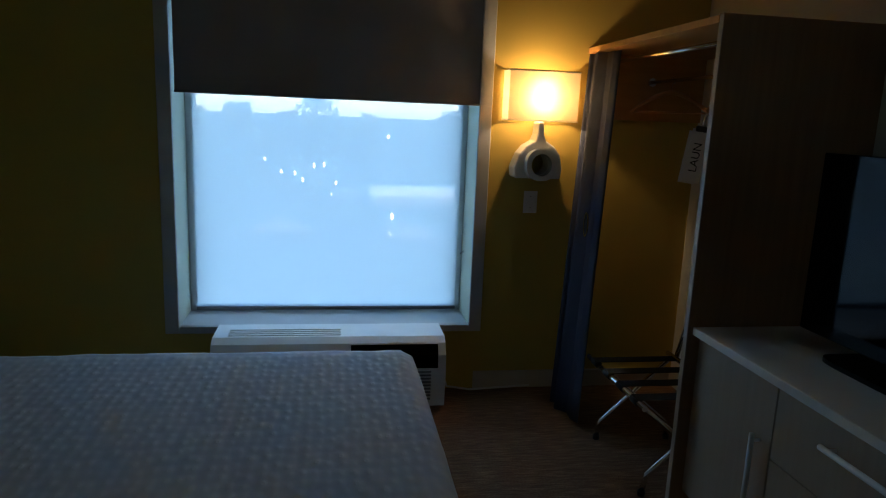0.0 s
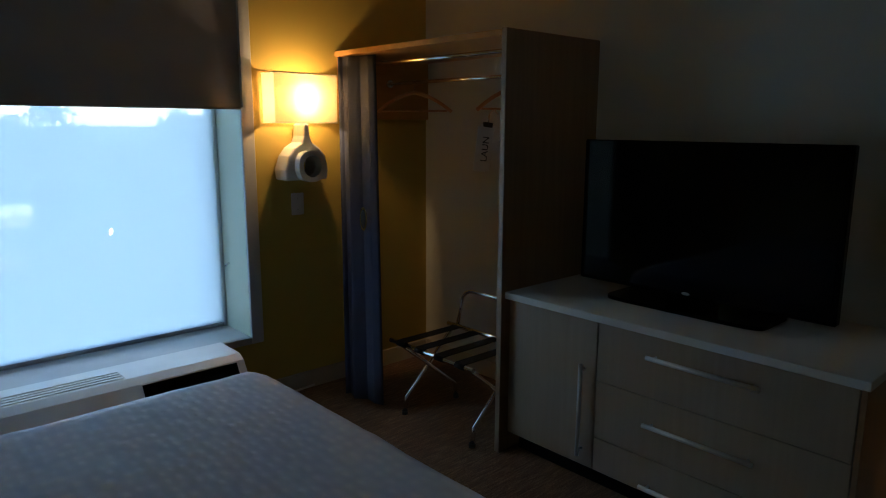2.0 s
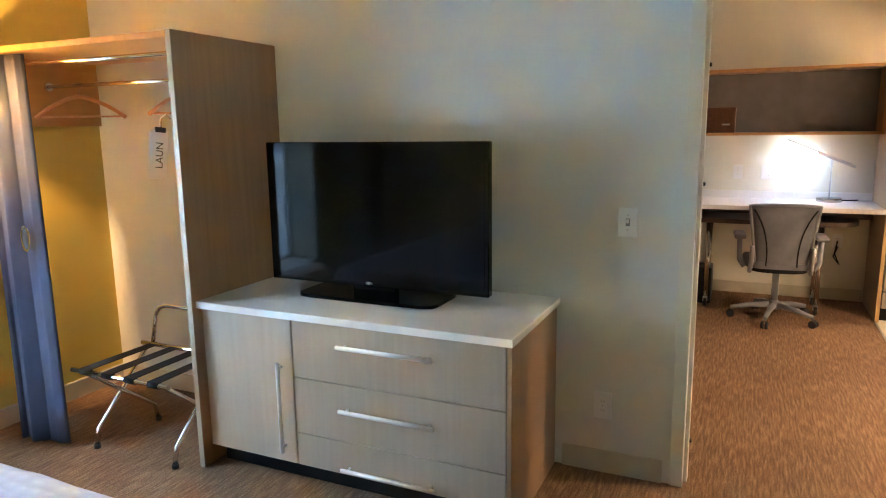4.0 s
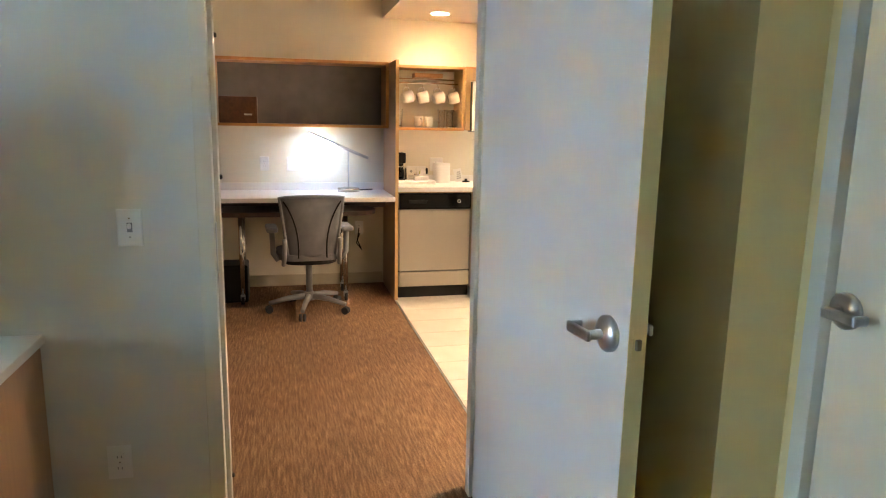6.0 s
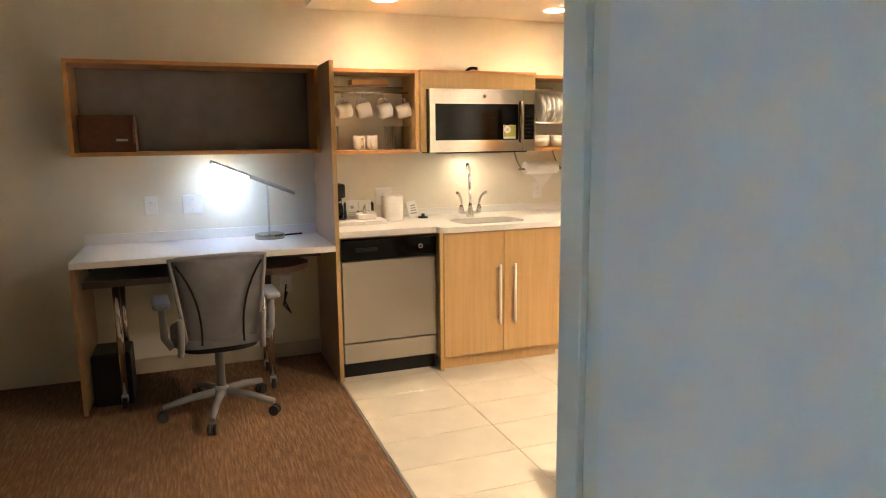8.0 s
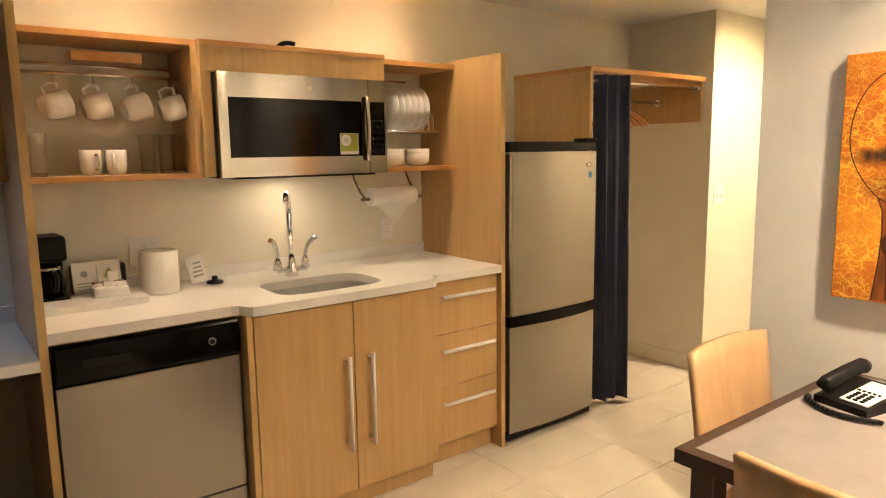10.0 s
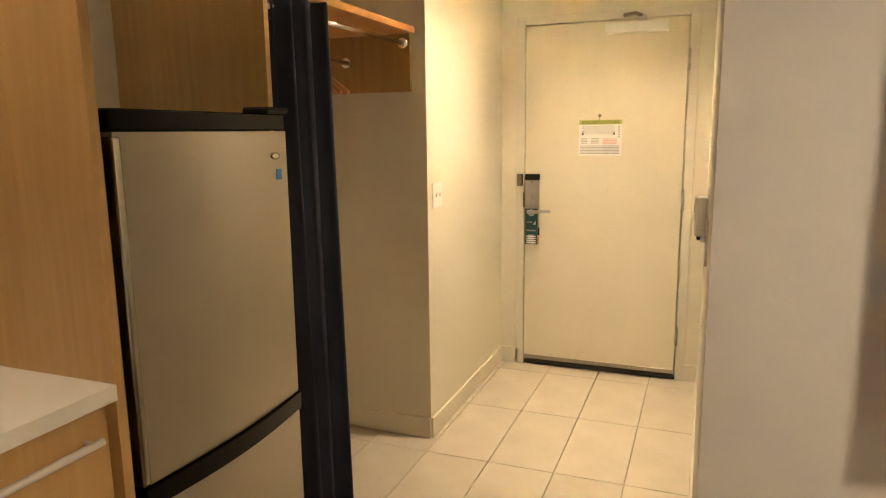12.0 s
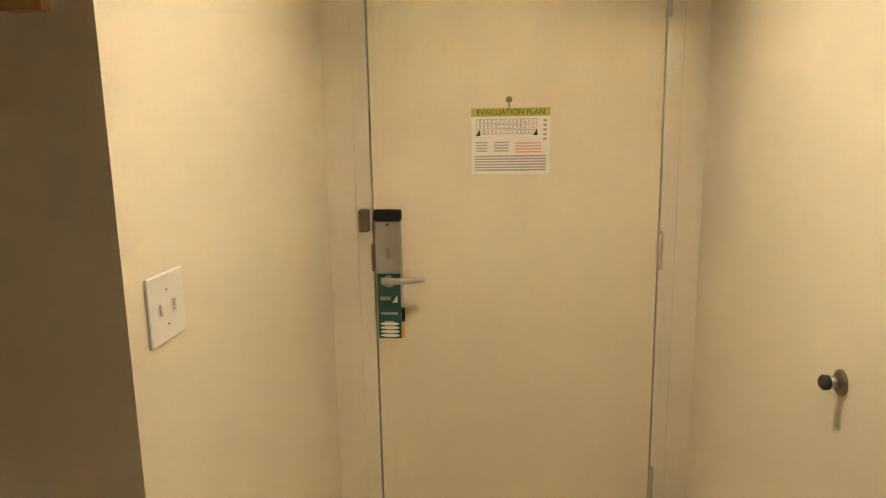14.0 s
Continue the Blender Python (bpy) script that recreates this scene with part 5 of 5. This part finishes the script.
solid("cabinet_cord", tubed(arc((5.60, -1.50, 1.887), (5.56, -1.51, 1.925), (5.52, -1.55, 1.905), 6), 0.010, 8), BLACK, "black cord end above the cabinet", "cord")

# cups, glasses, plates
rl = thing("cup_rail", "chrome rail with hooks under the cabinet top", "rail")
part("backing", boxed(5.60, -0.96, 1.795, 5.72, -0.72, 1.830), MAPLE_EDGE, rl)
part("rail", tubed([(5.63, -1.10, 1.748), (5.63, -0.53, 1.748)], 0.006, 8), CHROME, rl)
part("rail", tubed([(5.68, -1.08, 1.785), (5.68, -0.53, 1.785)], 0.005, 8), CHROME, rl)


def mug(m, r=0.050, h=0.090, label="white ceramic mug hanging from the cup rail", group="hanging mugs"):
    th = thing("mug", label, "mug", m, group)
    part("cup", lathed([(r * 0.72, 0), (r * 0.95, h * 0.25), (r, h), (r * 0.93, h), (r * 0.88, h * 0.3), (r * 0.6, 0.006)], 0, 0, 22), CERAMIC, th)
    part("ear", tubed([(r * 0.9, 0, h * 0.8), (r * 1.45, 0, h * 0.82), (r * 1.6, 0, h * 0.5), (r * 1.4, 0, h * 0.22), (r * 0.88, 0, h * 0.25)], 0.006, 8), CERAMIC, th)
    return th


def hung(y, swing=0):
    """Ear up on its hook, mouth to one side."""
    return pose(5.612, y, 1.632, -14, 0, swing) @ Matrix(((0, -1, 0, 0), (0, 0, -1, 0.045), (1, 0, 0, 0), (0, 0, 0, 1)))


HOOKS = ((-0.658, 14), (-0.790, 0), (-0.926, 8), (-1.058, -6))
m0 = None
for y, swing in HOOKS:
    if m0 is None:
        m0 = mug(hung(y, swing))
    else:
        copy_thing(m0, hung(y, swing))
    part("cup_hook", tubed([(5.63, y, 1.745), (5.625, y, 1.715), (5.612, y, 1.706), (5.603, y, 1.716)], 0.0025, 6), CHROME, rl)
m1 = mug(pose(5.62, -0.758, 1.3825, 0, 0, 200), 0.038, 0.092, "white mug standing on the cabinet shelf", "standing mugs")
copy_thing(m1, pose(5.62, -0.845, 1.3825, 0, 0, 160))


def tumbler(m, r=0.034, h=0.15):
    th = thing("drinking_glass", "clear drinking glass on the cabinet shelf", "glass", m, "drinking glasses")
    part("bowl", lathed([(r * 0.8, 0), (r, h), (r - 0.0025, h), (r * 0.8 - 0.003, 0.01)], 0, 0, 22), THIN_GLASS, th)
    part("rim", plate(ring2d(0, 0, r + 0.001, r + 0.001, 22), "z", h - 0.002, h + 0.002, [ring2d(0, 0, r - 0.003, r - 0.003, 22)]), GLASS, th)
    part("foot", lathed([(r * 0.78, 0.0015), (r * 0.80, 0.010), (r * 0.70, 0.014)], 0, 0, 22), GLASS, th)
    return th


g0 = tumbler(pose(5.58, -0.585, 1.3825))
for y in (-0.965, -1.035, -1.085):
    copy_thing(g0, pose(5.64, y, 1.3825))
pr = thing("plate_rack", "chrome wire plate rack in the cabinet", "plate rack")
part("rail", tubed([(5.545, -2.32, 1.550), (5.545, -1.965, 1.550)], 0.006, 8), CHROME, pr)
part("rail", tubed([(5.70, -2.32, 1.550), (5.70, -1.965, 1.550)], 0.006, 8), CHROME, pr)
for k in range(11):
    y = -1.985 - k * 0.032
    part("wire", tubed([(5.54, y, 1.552), (5.71, y, 1.552)], 0.0022, 6), CHROME, pr)
    if k in (0, 1, 8, 9, 10):
        part("hoop", tubed([(5.56, y, 1.555), (5.565, y, 1.62), (5.60, y, 1.655), (5.64, y, 1.62), (5.645, y, 1.555)], 0.004, 6), CHROME, pr)
part("top_bar", tubed([(5.64, -2.19, 1.79), (5.64, -1.97, 1.79)], 0.005, 8), CHROME, pr)
p0 = None
for k in range(6):
    m = pose(5.625, -2.040 - k * 0.036, 1.660, 90, 0, 6)
    if p0 is None:
        p0 = solid("dinner_plate", lathed([(0.05, 0), (0.065, 0.003), (0.112, 0.014), (0.112, 0.017), (0.06, 0.006), (0.01, 0.005)], 0, 0, 28), CERAMIC, "white dinner plate standing in the plate rack", "plate", "dinner plates")
        p0.matrix_basis = m
    else:
        copy_thing(p0, m)
b0 = solid("bowl", lathed([(0.036, 0), (0.060, 0.02), (0.064, 0.06), (0.061, 0.062), (0.056, 0.025), (0.02, 0.008)], 0, 0, 24), CERAMIC, "white bowl stacked on the cabinet shelf", "bowl", "bowls")
b0.matrix_basis = pose(5.60, -2.075, 1.3825)
copy_thing(b0, pose(5.60, -2.075, 1.405))
copy_thing(b0, pose(5.60, -2.225, 1.3825))
copy_thing(b0, pose(5.60, -2.225, 1.405))

# paper towel holder under the plate cabinet
ph = thing("paper_towel_holder", "wire holder with a roll of paper towel", "paper towel holder")
part("roll", tubed([(5.67, -1.985, 1.235), (5.67, -2.245, 1.235)], 0.045, 24), PAPER, ph, "white paper towel roll")
part("bar", tubed([(5.67, -1.94, 1.225), (5.67, -2.30, 1.225)], 0.008, 8), DULL_METAL, ph)
for y in (-1.955, -2.275):
    part("arm", tubed(arc((5.78, y, 1.36), (5.74, y, 1.27), (5.66, y, 1.23), 6), 0.005, 8), DULL_METAL, ph)
part("loose_sheet", plate([(-2.0, 1.20), (-2.24, 1.205), (-2.19, 1.155), (-2.12, 1.075), (-2.07, 1.158)], "x", 5.668, 5.6695), PAPER, ph)

# things on the counter
cf = thing("coffee_maker", "black drip coffee maker with glass pot", "coffee maker")
part("base", boxed(5.56, -0.645, 0.915, 5.76, -0.530, 0.945, bevel=0.006, seg=2), BLACK, cf)
part("tower", boxed(5.68, -0.645, 0.945, 5.76, -0.530, 1.165, bevel=0.008, seg=2), BLACK, cf)
part("brew_head", boxed(5.56, -0.645, 1.080, 5.68, -0.530, 1.170, bevel=0.012, seg=2), BLACK, cf)
pot = part("pot", lathed([(0.045, 0), (0.053, 0.03), (0.050, 0.075), (0.036, 0.105), (0.033, 0.105), (0.043, 0.075)], 5.622, -0.588, 20, 0.947), BLACK_GLOSS, cf, "dark glass coffee pot")
part("pot_band", lathed([(0.0385, 0.098), (0.040, 0.102), (0.0385, 0.112)], 5.622, -0.588, 20, 0.947), CHROME, pot)
part("pot_handle", tubed(arc((5.575, -0.60, 1.045), (5.525, -0.61, 1.03), (5.572, -0.60, 0.97), 6), 0.007, 8), BLACK, pot)
tr = thing("serving_tray", "white serving tray on the worktop", "tray")
part("tray", plate(ring2d(5.52, -0.70, 0.105, 0.185, 32, 8), "z", 0.9155, 0.940, ), WHITE_PLASTIC, tr)
cd = thing("caddy", "white caddy with small sachets and pods", "caddy")
part("bin", boxed(5.50, -0.83, 0.940, 5.58, -0.71, 0.975, bevel=0.004), WHITE_PLASTIC, cd)
part("divider", boxed(5.535, -0.80, 0.975, 5.545, -0.765, 1.03, bevel=0.004), WHITE_PLASTIC, cd)
for y in (-0.80, -0.735):
    part("pod", lathed([(0.018, 0), (0.022, 0.018), (0.020, 0.020)], 5.55, y, 14, 0.975), CHROME, cd)
for k in range(4):
    part("sachet", boxed(5.515 + k * 0.008, -0.825 + k * 0.02, 0.975, 5.52 + k * 0.008, -0.79 + k * 0.02, 0.992), PAPER, cd)
cb = solid("info_card", boxed(0, -0.085, 0, 0.004, 0.085, 0.138, bevel=0.001), PAPER, "white folded card with leaf print and small print", "card")
cb.matrix_basis = pose(5.655, -0.755, 0.917, 0, 12, 0)
for y, z, lean in ((-0.035, 0.088, 25), (-0.050, 0.085, -20)):
    part("leaf_print", plate(ring2d(0, 0, 0.006, 0.022, 12), "x", -0.0008, 0.0), PAPER_GREEN, cb).matrix_basis = pose(0, y, z, lean, 0, 0)
part("badge_print", plate(ring2d(0.045, 0.092, 0.012, 0.012, 14), "x", -0.0008, 0.0), PAPER_GREY, cb)
part("fold_line", boxed(-0.0007, -0.0015, 0.0, 0.0, 0.0015, 0.124), PAPER_GREY, cb)
for k in range(3):
    part("text_bar", boxed(-0.0008, 0.015, 0.030 + 0.012 * k, 0.0, 0.070, 0.034 + 0.012 * k), PAPER_GREY, cb)
tn = solid("toaster", boxed(5.69, -0.865, 0.916, 5.785, -0.675, 1.035, bevel=0.012, seg=3), BLACK, "black toaster behind the tray", "toaster")
solid("napkin_canister", lathed([(0.070, 0), (0.072, 0.004), (0.072, 0.165), (0.068, 0.168), (0.02, 0.168)], 5.60, -0.965, 28, 0.9155), PAPER, "round roll of white paper towel standing upright", "paper roll")
cl_ = solid("clear_packet", boxed(0, -0.036, 0, 0.003, 0.036, 0.115), PAPER, "small printed packet leaning on the wall", "packet")
cl_.matrix_basis = pose(5.69, -1.150, 0.917, -9, 16, 0)
for k in range(4):
    part("packet_print", boxed(-0.0008, -0.024, 0.025 + 0.018 * k, 0.0, 0.020 - 0.004 * k, 0.034 + 0.018 * k), PAPER_GREY, cl_)
solid("sink_stopper", lathed([(0.035, 0), (0.033, 0.01), (0.012, 0.014), (0.012, 0.03)], 5.64, -1.195, 18, 0.9155), BLACK, "black rubber sink stopper", "stopper")

# refrigerator
fg = thing("refrigerator", "stainless two-door refrigerator with black frame", "refrigerator")
part("cabinet_body", boxed(5.205, -3.055, 0.03, 5.75, -2.435, 1.482), BLACK, fg)
def fridge_door(z0, z1):
    """Slightly bowed steel door."""
    ol = [(5.202, -2.437)] + [(5.152 - 0.020 * math.sin(math.pi * i / 12), -2.437 - 0.616 * i / 12) for i in range(13)] + [(5.202, -3.053)]
    return plate(ol, "z", z0, z1)
do = part("freezer_door", fridge_door(0.655, 1.443), STEEL, fg, "brushed steel upper door")
part("door", fridge_door(0.062, 0.598), STEEL, fg, "brushed steel lower door")
part("edge_trim", boxed(5.148, -2.456, 0.655, 5.185, -2.434, 1.435, bevel=0.006, seg=2), STEEL_H, do)
part("handle_band", plate([(5.205, -2.435)] + [(5.145 - 0.026 * math.sin(math.pi * i / 12), -2.435 - 0.62 * i / 12) for i in range(13)] + [(5.205, -3.055)], "z", 0.602, 0.651), BLACK_GLOSS, fg, "black recessed handle band")
part("top_band", boxed(5.155, -3.055, 1.445, 5.205, -2.435, 1.492, bevel=0.004), BLACK_GLOSS, fg)
part("foot_band", boxed(5.17, -3.055, 0.02, 5.205, -2.435, 0.058), BLACK, fg)
part("hinge_cap", boxed(5.14, -3.06, 1.492, 5.23, -2.96, 1.510, bevel=0.006), BLACK, fg)
for y in (-2.50, -2.99):
    for x in (5.24, 5.69):
        part("foot", tubed([(x, y, 0), (x, y, 0.03)], 0.018, 10), BLACK, fg)
part("badge", plate(ring2d(-2.985, 1.375, 0.020, 0.011, 20), "x", 5.141, 5.144), DULL_METAL, do)
part("badge_inlay", plate(ring2d(-2.985, 1.375, 0.014, 0.006, 20), "x", 5.1402, 5.1412), PAPER, do)
part("blue_label", boxed(5.1428, -3.012, 1.308, 5.1445, -2.988, 1.338), BLUE_STICKER, do)

# hall wardrobe
hw_ = thing("hall_wardrobe", "open maple wardrobe shelf unit beside the refrigerator", "wardrobe")
part("side_panel", boxed(5.225, -3.105, 0.0, XK, -3.083, 1.858, bevel=0.001), MAPLE, hw_)
part("top_shelf", boxed(5.218, -4.158, 1.858, XK, -3.080, 1.885, bevel=0.001), MAPLE_EDGE, hw_)
part("end_cleat", boxed(5.235, -4.159, 1.612, XK, -4.140, 1.858), MAPLE, hw_)
part("curtain_rod", tubed([(5.262, -4.140, 1.816), (5.262, -3.105, 1.816)], 0.010, 12), CHROME, hw_)
hr_ = part("hanging_rod", tubed([(5.54, -4.140, 1.745), (5.54, -3.105, 1.745)], 0.010, 12), CHROME, hw_)
for x, z in ((5.262, 1.816), (5.54, 1.745)):
    part("rod_flange", tubed([(x, -4.140, z), (x, -4.122, z)], 0.022, 14), CHROME, hw_)
for k in range(4):
    hanger(pose(5.50, -3.59 - k * 0.032, 1.745, 0, 0, -16 + 5 * k), "hall hangers")
curtain("hall_curtain", "dark navy curtain gathered beside the refrigerator", ((5.245, -3.145), (5.185, -3.355)), 0.03, 1.845, 0.042, 3, (-0.005, -0.03))

# dining table, chairs, phone, picture
tb = thing("dining_table", "taupe topped table with dark wood edge", "table")
part("tabletop", boxed(2.52, -2.462, 0.727, 3.662, -1.628, 0.757, bevel=0.001), TABLE_TOP, tb)
bm = plate([(2.48, -1.595), (3.695, -1.595), (3.695, -2.490), (2.48, -2.490)], "z", 0.720, 0.755, [[(2.52, -1.628), (3.662, -1.628), (3.662, -2.462), (2.52, -2.462)]])
part("edge_frame", bm, DARK_WOOD, tb, "dark wood edge frame")
for x in (2.53, 3.64):
    for y in (-1.655, -2.43):
        part("leg", boxed(x - 0.03, y - 0.03, 0, x + 0.03, y + 0.03, 0.720, bevel=0.003), DARK_WOOD, tb)


def dining_chair(m):
    """Seat faces +y in its own frame; the curved veneer back stands at -y."""
    th = thing("dining_chair", "beech veneer dining chair pushed in at the table", "chair", m, "dining chairs")
    part("seat", boxed(-0.21, -0.20, 0.43, 0.21, 0.22, 0.465, bevel=0.01, seg=2), CHAIR_WOOD, th)
    bm = bmesh.new()
    rows_ = []
    for j in range(9):
        f = j / 8
        z = 0.50 + 0.385 * f
        rows_.append([bm.verts.new((0.205 * t_, -0.205 - 0.055 * f - 0.028 * (1 - t_ * t_), z + (0.004 * (1 - t_ * t_) if j == 8 else 0))) for t_ in [k / 6 - 1 for k in range(13)]])
    for a, b in zip(rows_, rows_[1:]):
        for k in range(12):
            bm.faces.new((a[k], a[k + 1], b[k + 1], b[k])).smooth = True
    b_ = part("backrest", bm, CHAIR_WOOD, th, "curved beech veneer backrest")
    so = b_.modifiers.new("thick", "SOLIDIFY")
    so.thickness = 0.020
    for x in (-0.185, 0.185):
        part("leg", tubed([(x, -0.22, 0), (x, -0.19, 0.43), (x, -0.215, 0.55)], 0.018, 8), CHAIR_WOOD, th)
        part("leg", tubed([(x, 0.19, 0), (x, 0.19, 0.43)], 0.018, 8), CHAIR_WOOD, th)
    return th


c1 = dining_chair(pose(3.60, -2.10, 0, 0, 0, 90))
copy_thing(c1, pose(3.245, -1.665, 0, 0, 0, 180))

tp = thing("telephone", "black desk telephone with white keypad face", "telephone", pose(3.535, -2.215, 0.757, 0, 0, 168) @ Matrix.Scale(0.86, 4))
part("body", plate([(-0.10, 0.0), (0.10, 0.0), (0.10, 0.055), (-0.10, 0.022)], "x", -0.085, 0.085), BLACK, tp)
fpl = part("face_plate", plate([(-0.082, -0.028), (0.078, -0.028), (0.078, -0.024), (-0.082, -0.024)], "x", -0.016, 0.072), WHITE_PLASTIC, tp, "white key plate")
fpl.matrix_basis = pose(0, 0, 0.0665, 9.4, 0, 0)
for r in range(4):
    for c in range(3):
        part("key", boxed(-0.001 + c * 0.021, -0.074 + r * 0.016, -0.024, 0.012 + c * 0.021, -0.065 + r * 0.016, -0.019, bevel=0.001), BLACK, fpl)
for c in range(5):
    part("function_key", boxed(-0.010 + c * 0.016, -0.004, -0.024, -0.001 + c * 0.016, 0.002, -0.020), BLACK, fpl)
part("print_bar", boxed(0.010, 0.058, -0.024, 0.050, 0.061, -0.0235), PAPER_GREY, fpl)
part("handset", tubed([(-0.055, -0.10, 0.055), (-0.055, -0.085, 0.068), (-0.055, 0.0, 0.085), (-0.055, 0.085, 0.098), (-0.055, 0.10, 0.092)], 0.024, 12), BLACK, tp, "black handset")
part("coiled_cord", tubed([(-0.09 + 0.0, -0.11, 0.02)] + [(-0.10 + 0.24 * f + 0.003 * math.sin(90 * f), -0.12 - 0.05 * math.sin(math.pi * f) + 0.003 * math.cos(90 * f), 0.012) for f in (i / 60 for i in range(61))], 0.008, 8), BLACK, tp)
solid("phone_wire", tubed(arc((3.46, -2.33, 0.80), (3.44, -2.42, 0.86), (3.40, -2.48, 0.765), 8), 0.003, 6), BLACK, "thin black telephone wire", "wire")

ar_ = thing("canvas_picture", "orange crackled canvas print of a dark spoon", "picture")
part("canvas", boxed(3.345, -2.498, 0.990, 3.728, -2.463, 1.718, bevel=0.002), CANVAS, ar_)
cxs, czs = 3.587, 1.488


def egg(grow):
    """Spoon bowl outline: broad above, drawn in towards the neck."""
    out_ = []
    for k in range(64):
        a = 2 * math.pi * k / 64
        c, q = math.cos(a), math.sin(a)
        out_.append((cxs + (0.119 + grow) * c * (1 if q > 0 else 1 - 0.34 * q * q), czs - 0.012 + (0.190 + grow) * q))
    return out_


def ribbon(pts, w_):
    """A thin printed line through points of the picture."""
    return [(x - w_, z) for x, z in pts] + [(x + w_, z) for x, z in reversed(pts)]


part("spoon_rim", plate(egg(0.0), "y", -2.463, -2.4624, [egg(-0.0035)]), SPOON_DARK, ar_)
neck = [(0.030, 1.300), (0.016, 1.262), (0.013, 1.20), (0.016, 1.12), (0.024, 1.04), (0.030, 0.994)]
part("spoon_handle", plate([(cxs + o, z) for o, z in neck] + [(cxs - o, z) for o, z in reversed(neck)], "y", -2.463, -2.4626), SPOON_BROWN, ar_)
for sgn in (-1, 1):
    part("handle_line", plate(ribbon([(cxs + sgn * o, z) for o, z in neck], 0.0022), "y", -2.463, -2.4622), SPOON_DARK, ar_)
part("handle_line", plate(ribbon([(cxs - 0.004, 1.25), (cxs - 0.003, 1.15), (cxs - 0.010, 1.0)], 0.003), "y", -2.463, -2.4622), SPOON_DARK, ar_)
part("handle_shade", plate(ring2d(cxs, 1.165, 0.013, 0.030, 20), "y", -2.463, -2.4624), SPOON_DARK, ar_)
fa = thing("fire_alarm", "white wall alarm with red lettering", "alarm", pose(3.64, -2.50, 1.955))
part("body", boxed(-0.06, -0.0, -0.05, 0.06, 0.05, 0.05, bevel=0.008, seg=2), WHITE_PLASTIC, fa)
words("lettering", "FIRE", pose(0, 0.0505, -0.03, 90, 0, 180), 0.03, PAPER_RED, fa)

# recessed downlights; the one at y = -2.05 is added as fill
for x, y in ((5.38, -0.877), (5.38, -2.05), (4.55, -4.35), (2.93, -2.0)):
    th = thing("downlight", "round recessed ceiling downlight switched on", "downlight", None, "downlights")
    part("trim_ring", plate(ring2d(x, y, 0.090, 0.090), "z", CEIL_LOW - 0.004, CEIL_LOW, [ring2d(x, y, 0.072, 0.072)]), WHITE_PLASTIC, th)
    part("lens", plate(ring2d(x, y, 0.074, 0.074), "z", CEIL_LOW + 0.073, CEIL_LOW + 0.077), DOWNLIGHT_GLOW, th)

# ---- floor tiles ----
ft = thing("floor_tiles", "cream rectangular porcelain floor tiles", "floor")
ft["kind"] = "structure"
TX, TY, G = 0.292, 0.588, 0.0035
shared = {}
for i in range(-9, 4):
    for j in range(-6, 4):
        x0, x1 = 4.846 + i * TX + G / 2, 4.846 + (i + 1) * TX - G / 2
        y0, y1 = -2.26 + j * TY + G / 2, -2.26 + (j + 1) * TY - G / 2
        x0, x1, y0, y1 = max(x0, XE), min(x1, XK), max(y0, -5.40), min(y1, -0.493)
        if x1 - x0 < 0.02 or y1 - y0 < 0.02 or (x1 < 3.88 and y1 < -2.62):
            continue
        key = (round(x1 - x0, 3), round(y1 - y0, 3))
        if key not in shared:
            shared[key] = mesh_from(boxed(0, 0, -0.012, x1 - x0, y1 - y0, 0.0, bevel=0.0012), "tile", TILE)
        ob = new("tile", shared[key])
        ob.parent = ft
        ob.location = (x0, y0, 0)

# set each thing's origin at its base
bpy.context.view_layer.update()
for ob in list(scene.objects):
    if ob.type == "EMPTY" and ob.parent is None and ob.matrix_basis == Matrix():
        pts = [c.matrix_world @ Vector(k) for c in ob.children_recursive if c.type == "MESH" for k in c.bound_box]
        if pts:
            lo = [min(p[a] for p in pts) for a in range(3)]
            hi = [max(p[a] for p in pts) for a in range(3)]
            ob.location = ((lo[0] + hi[0]) / 2, (lo[1] + hi[1]) / 2, lo[2])
            for c in ob.children:
                c.matrix_parent_inverse = Matrix.Translation(-ob.location)
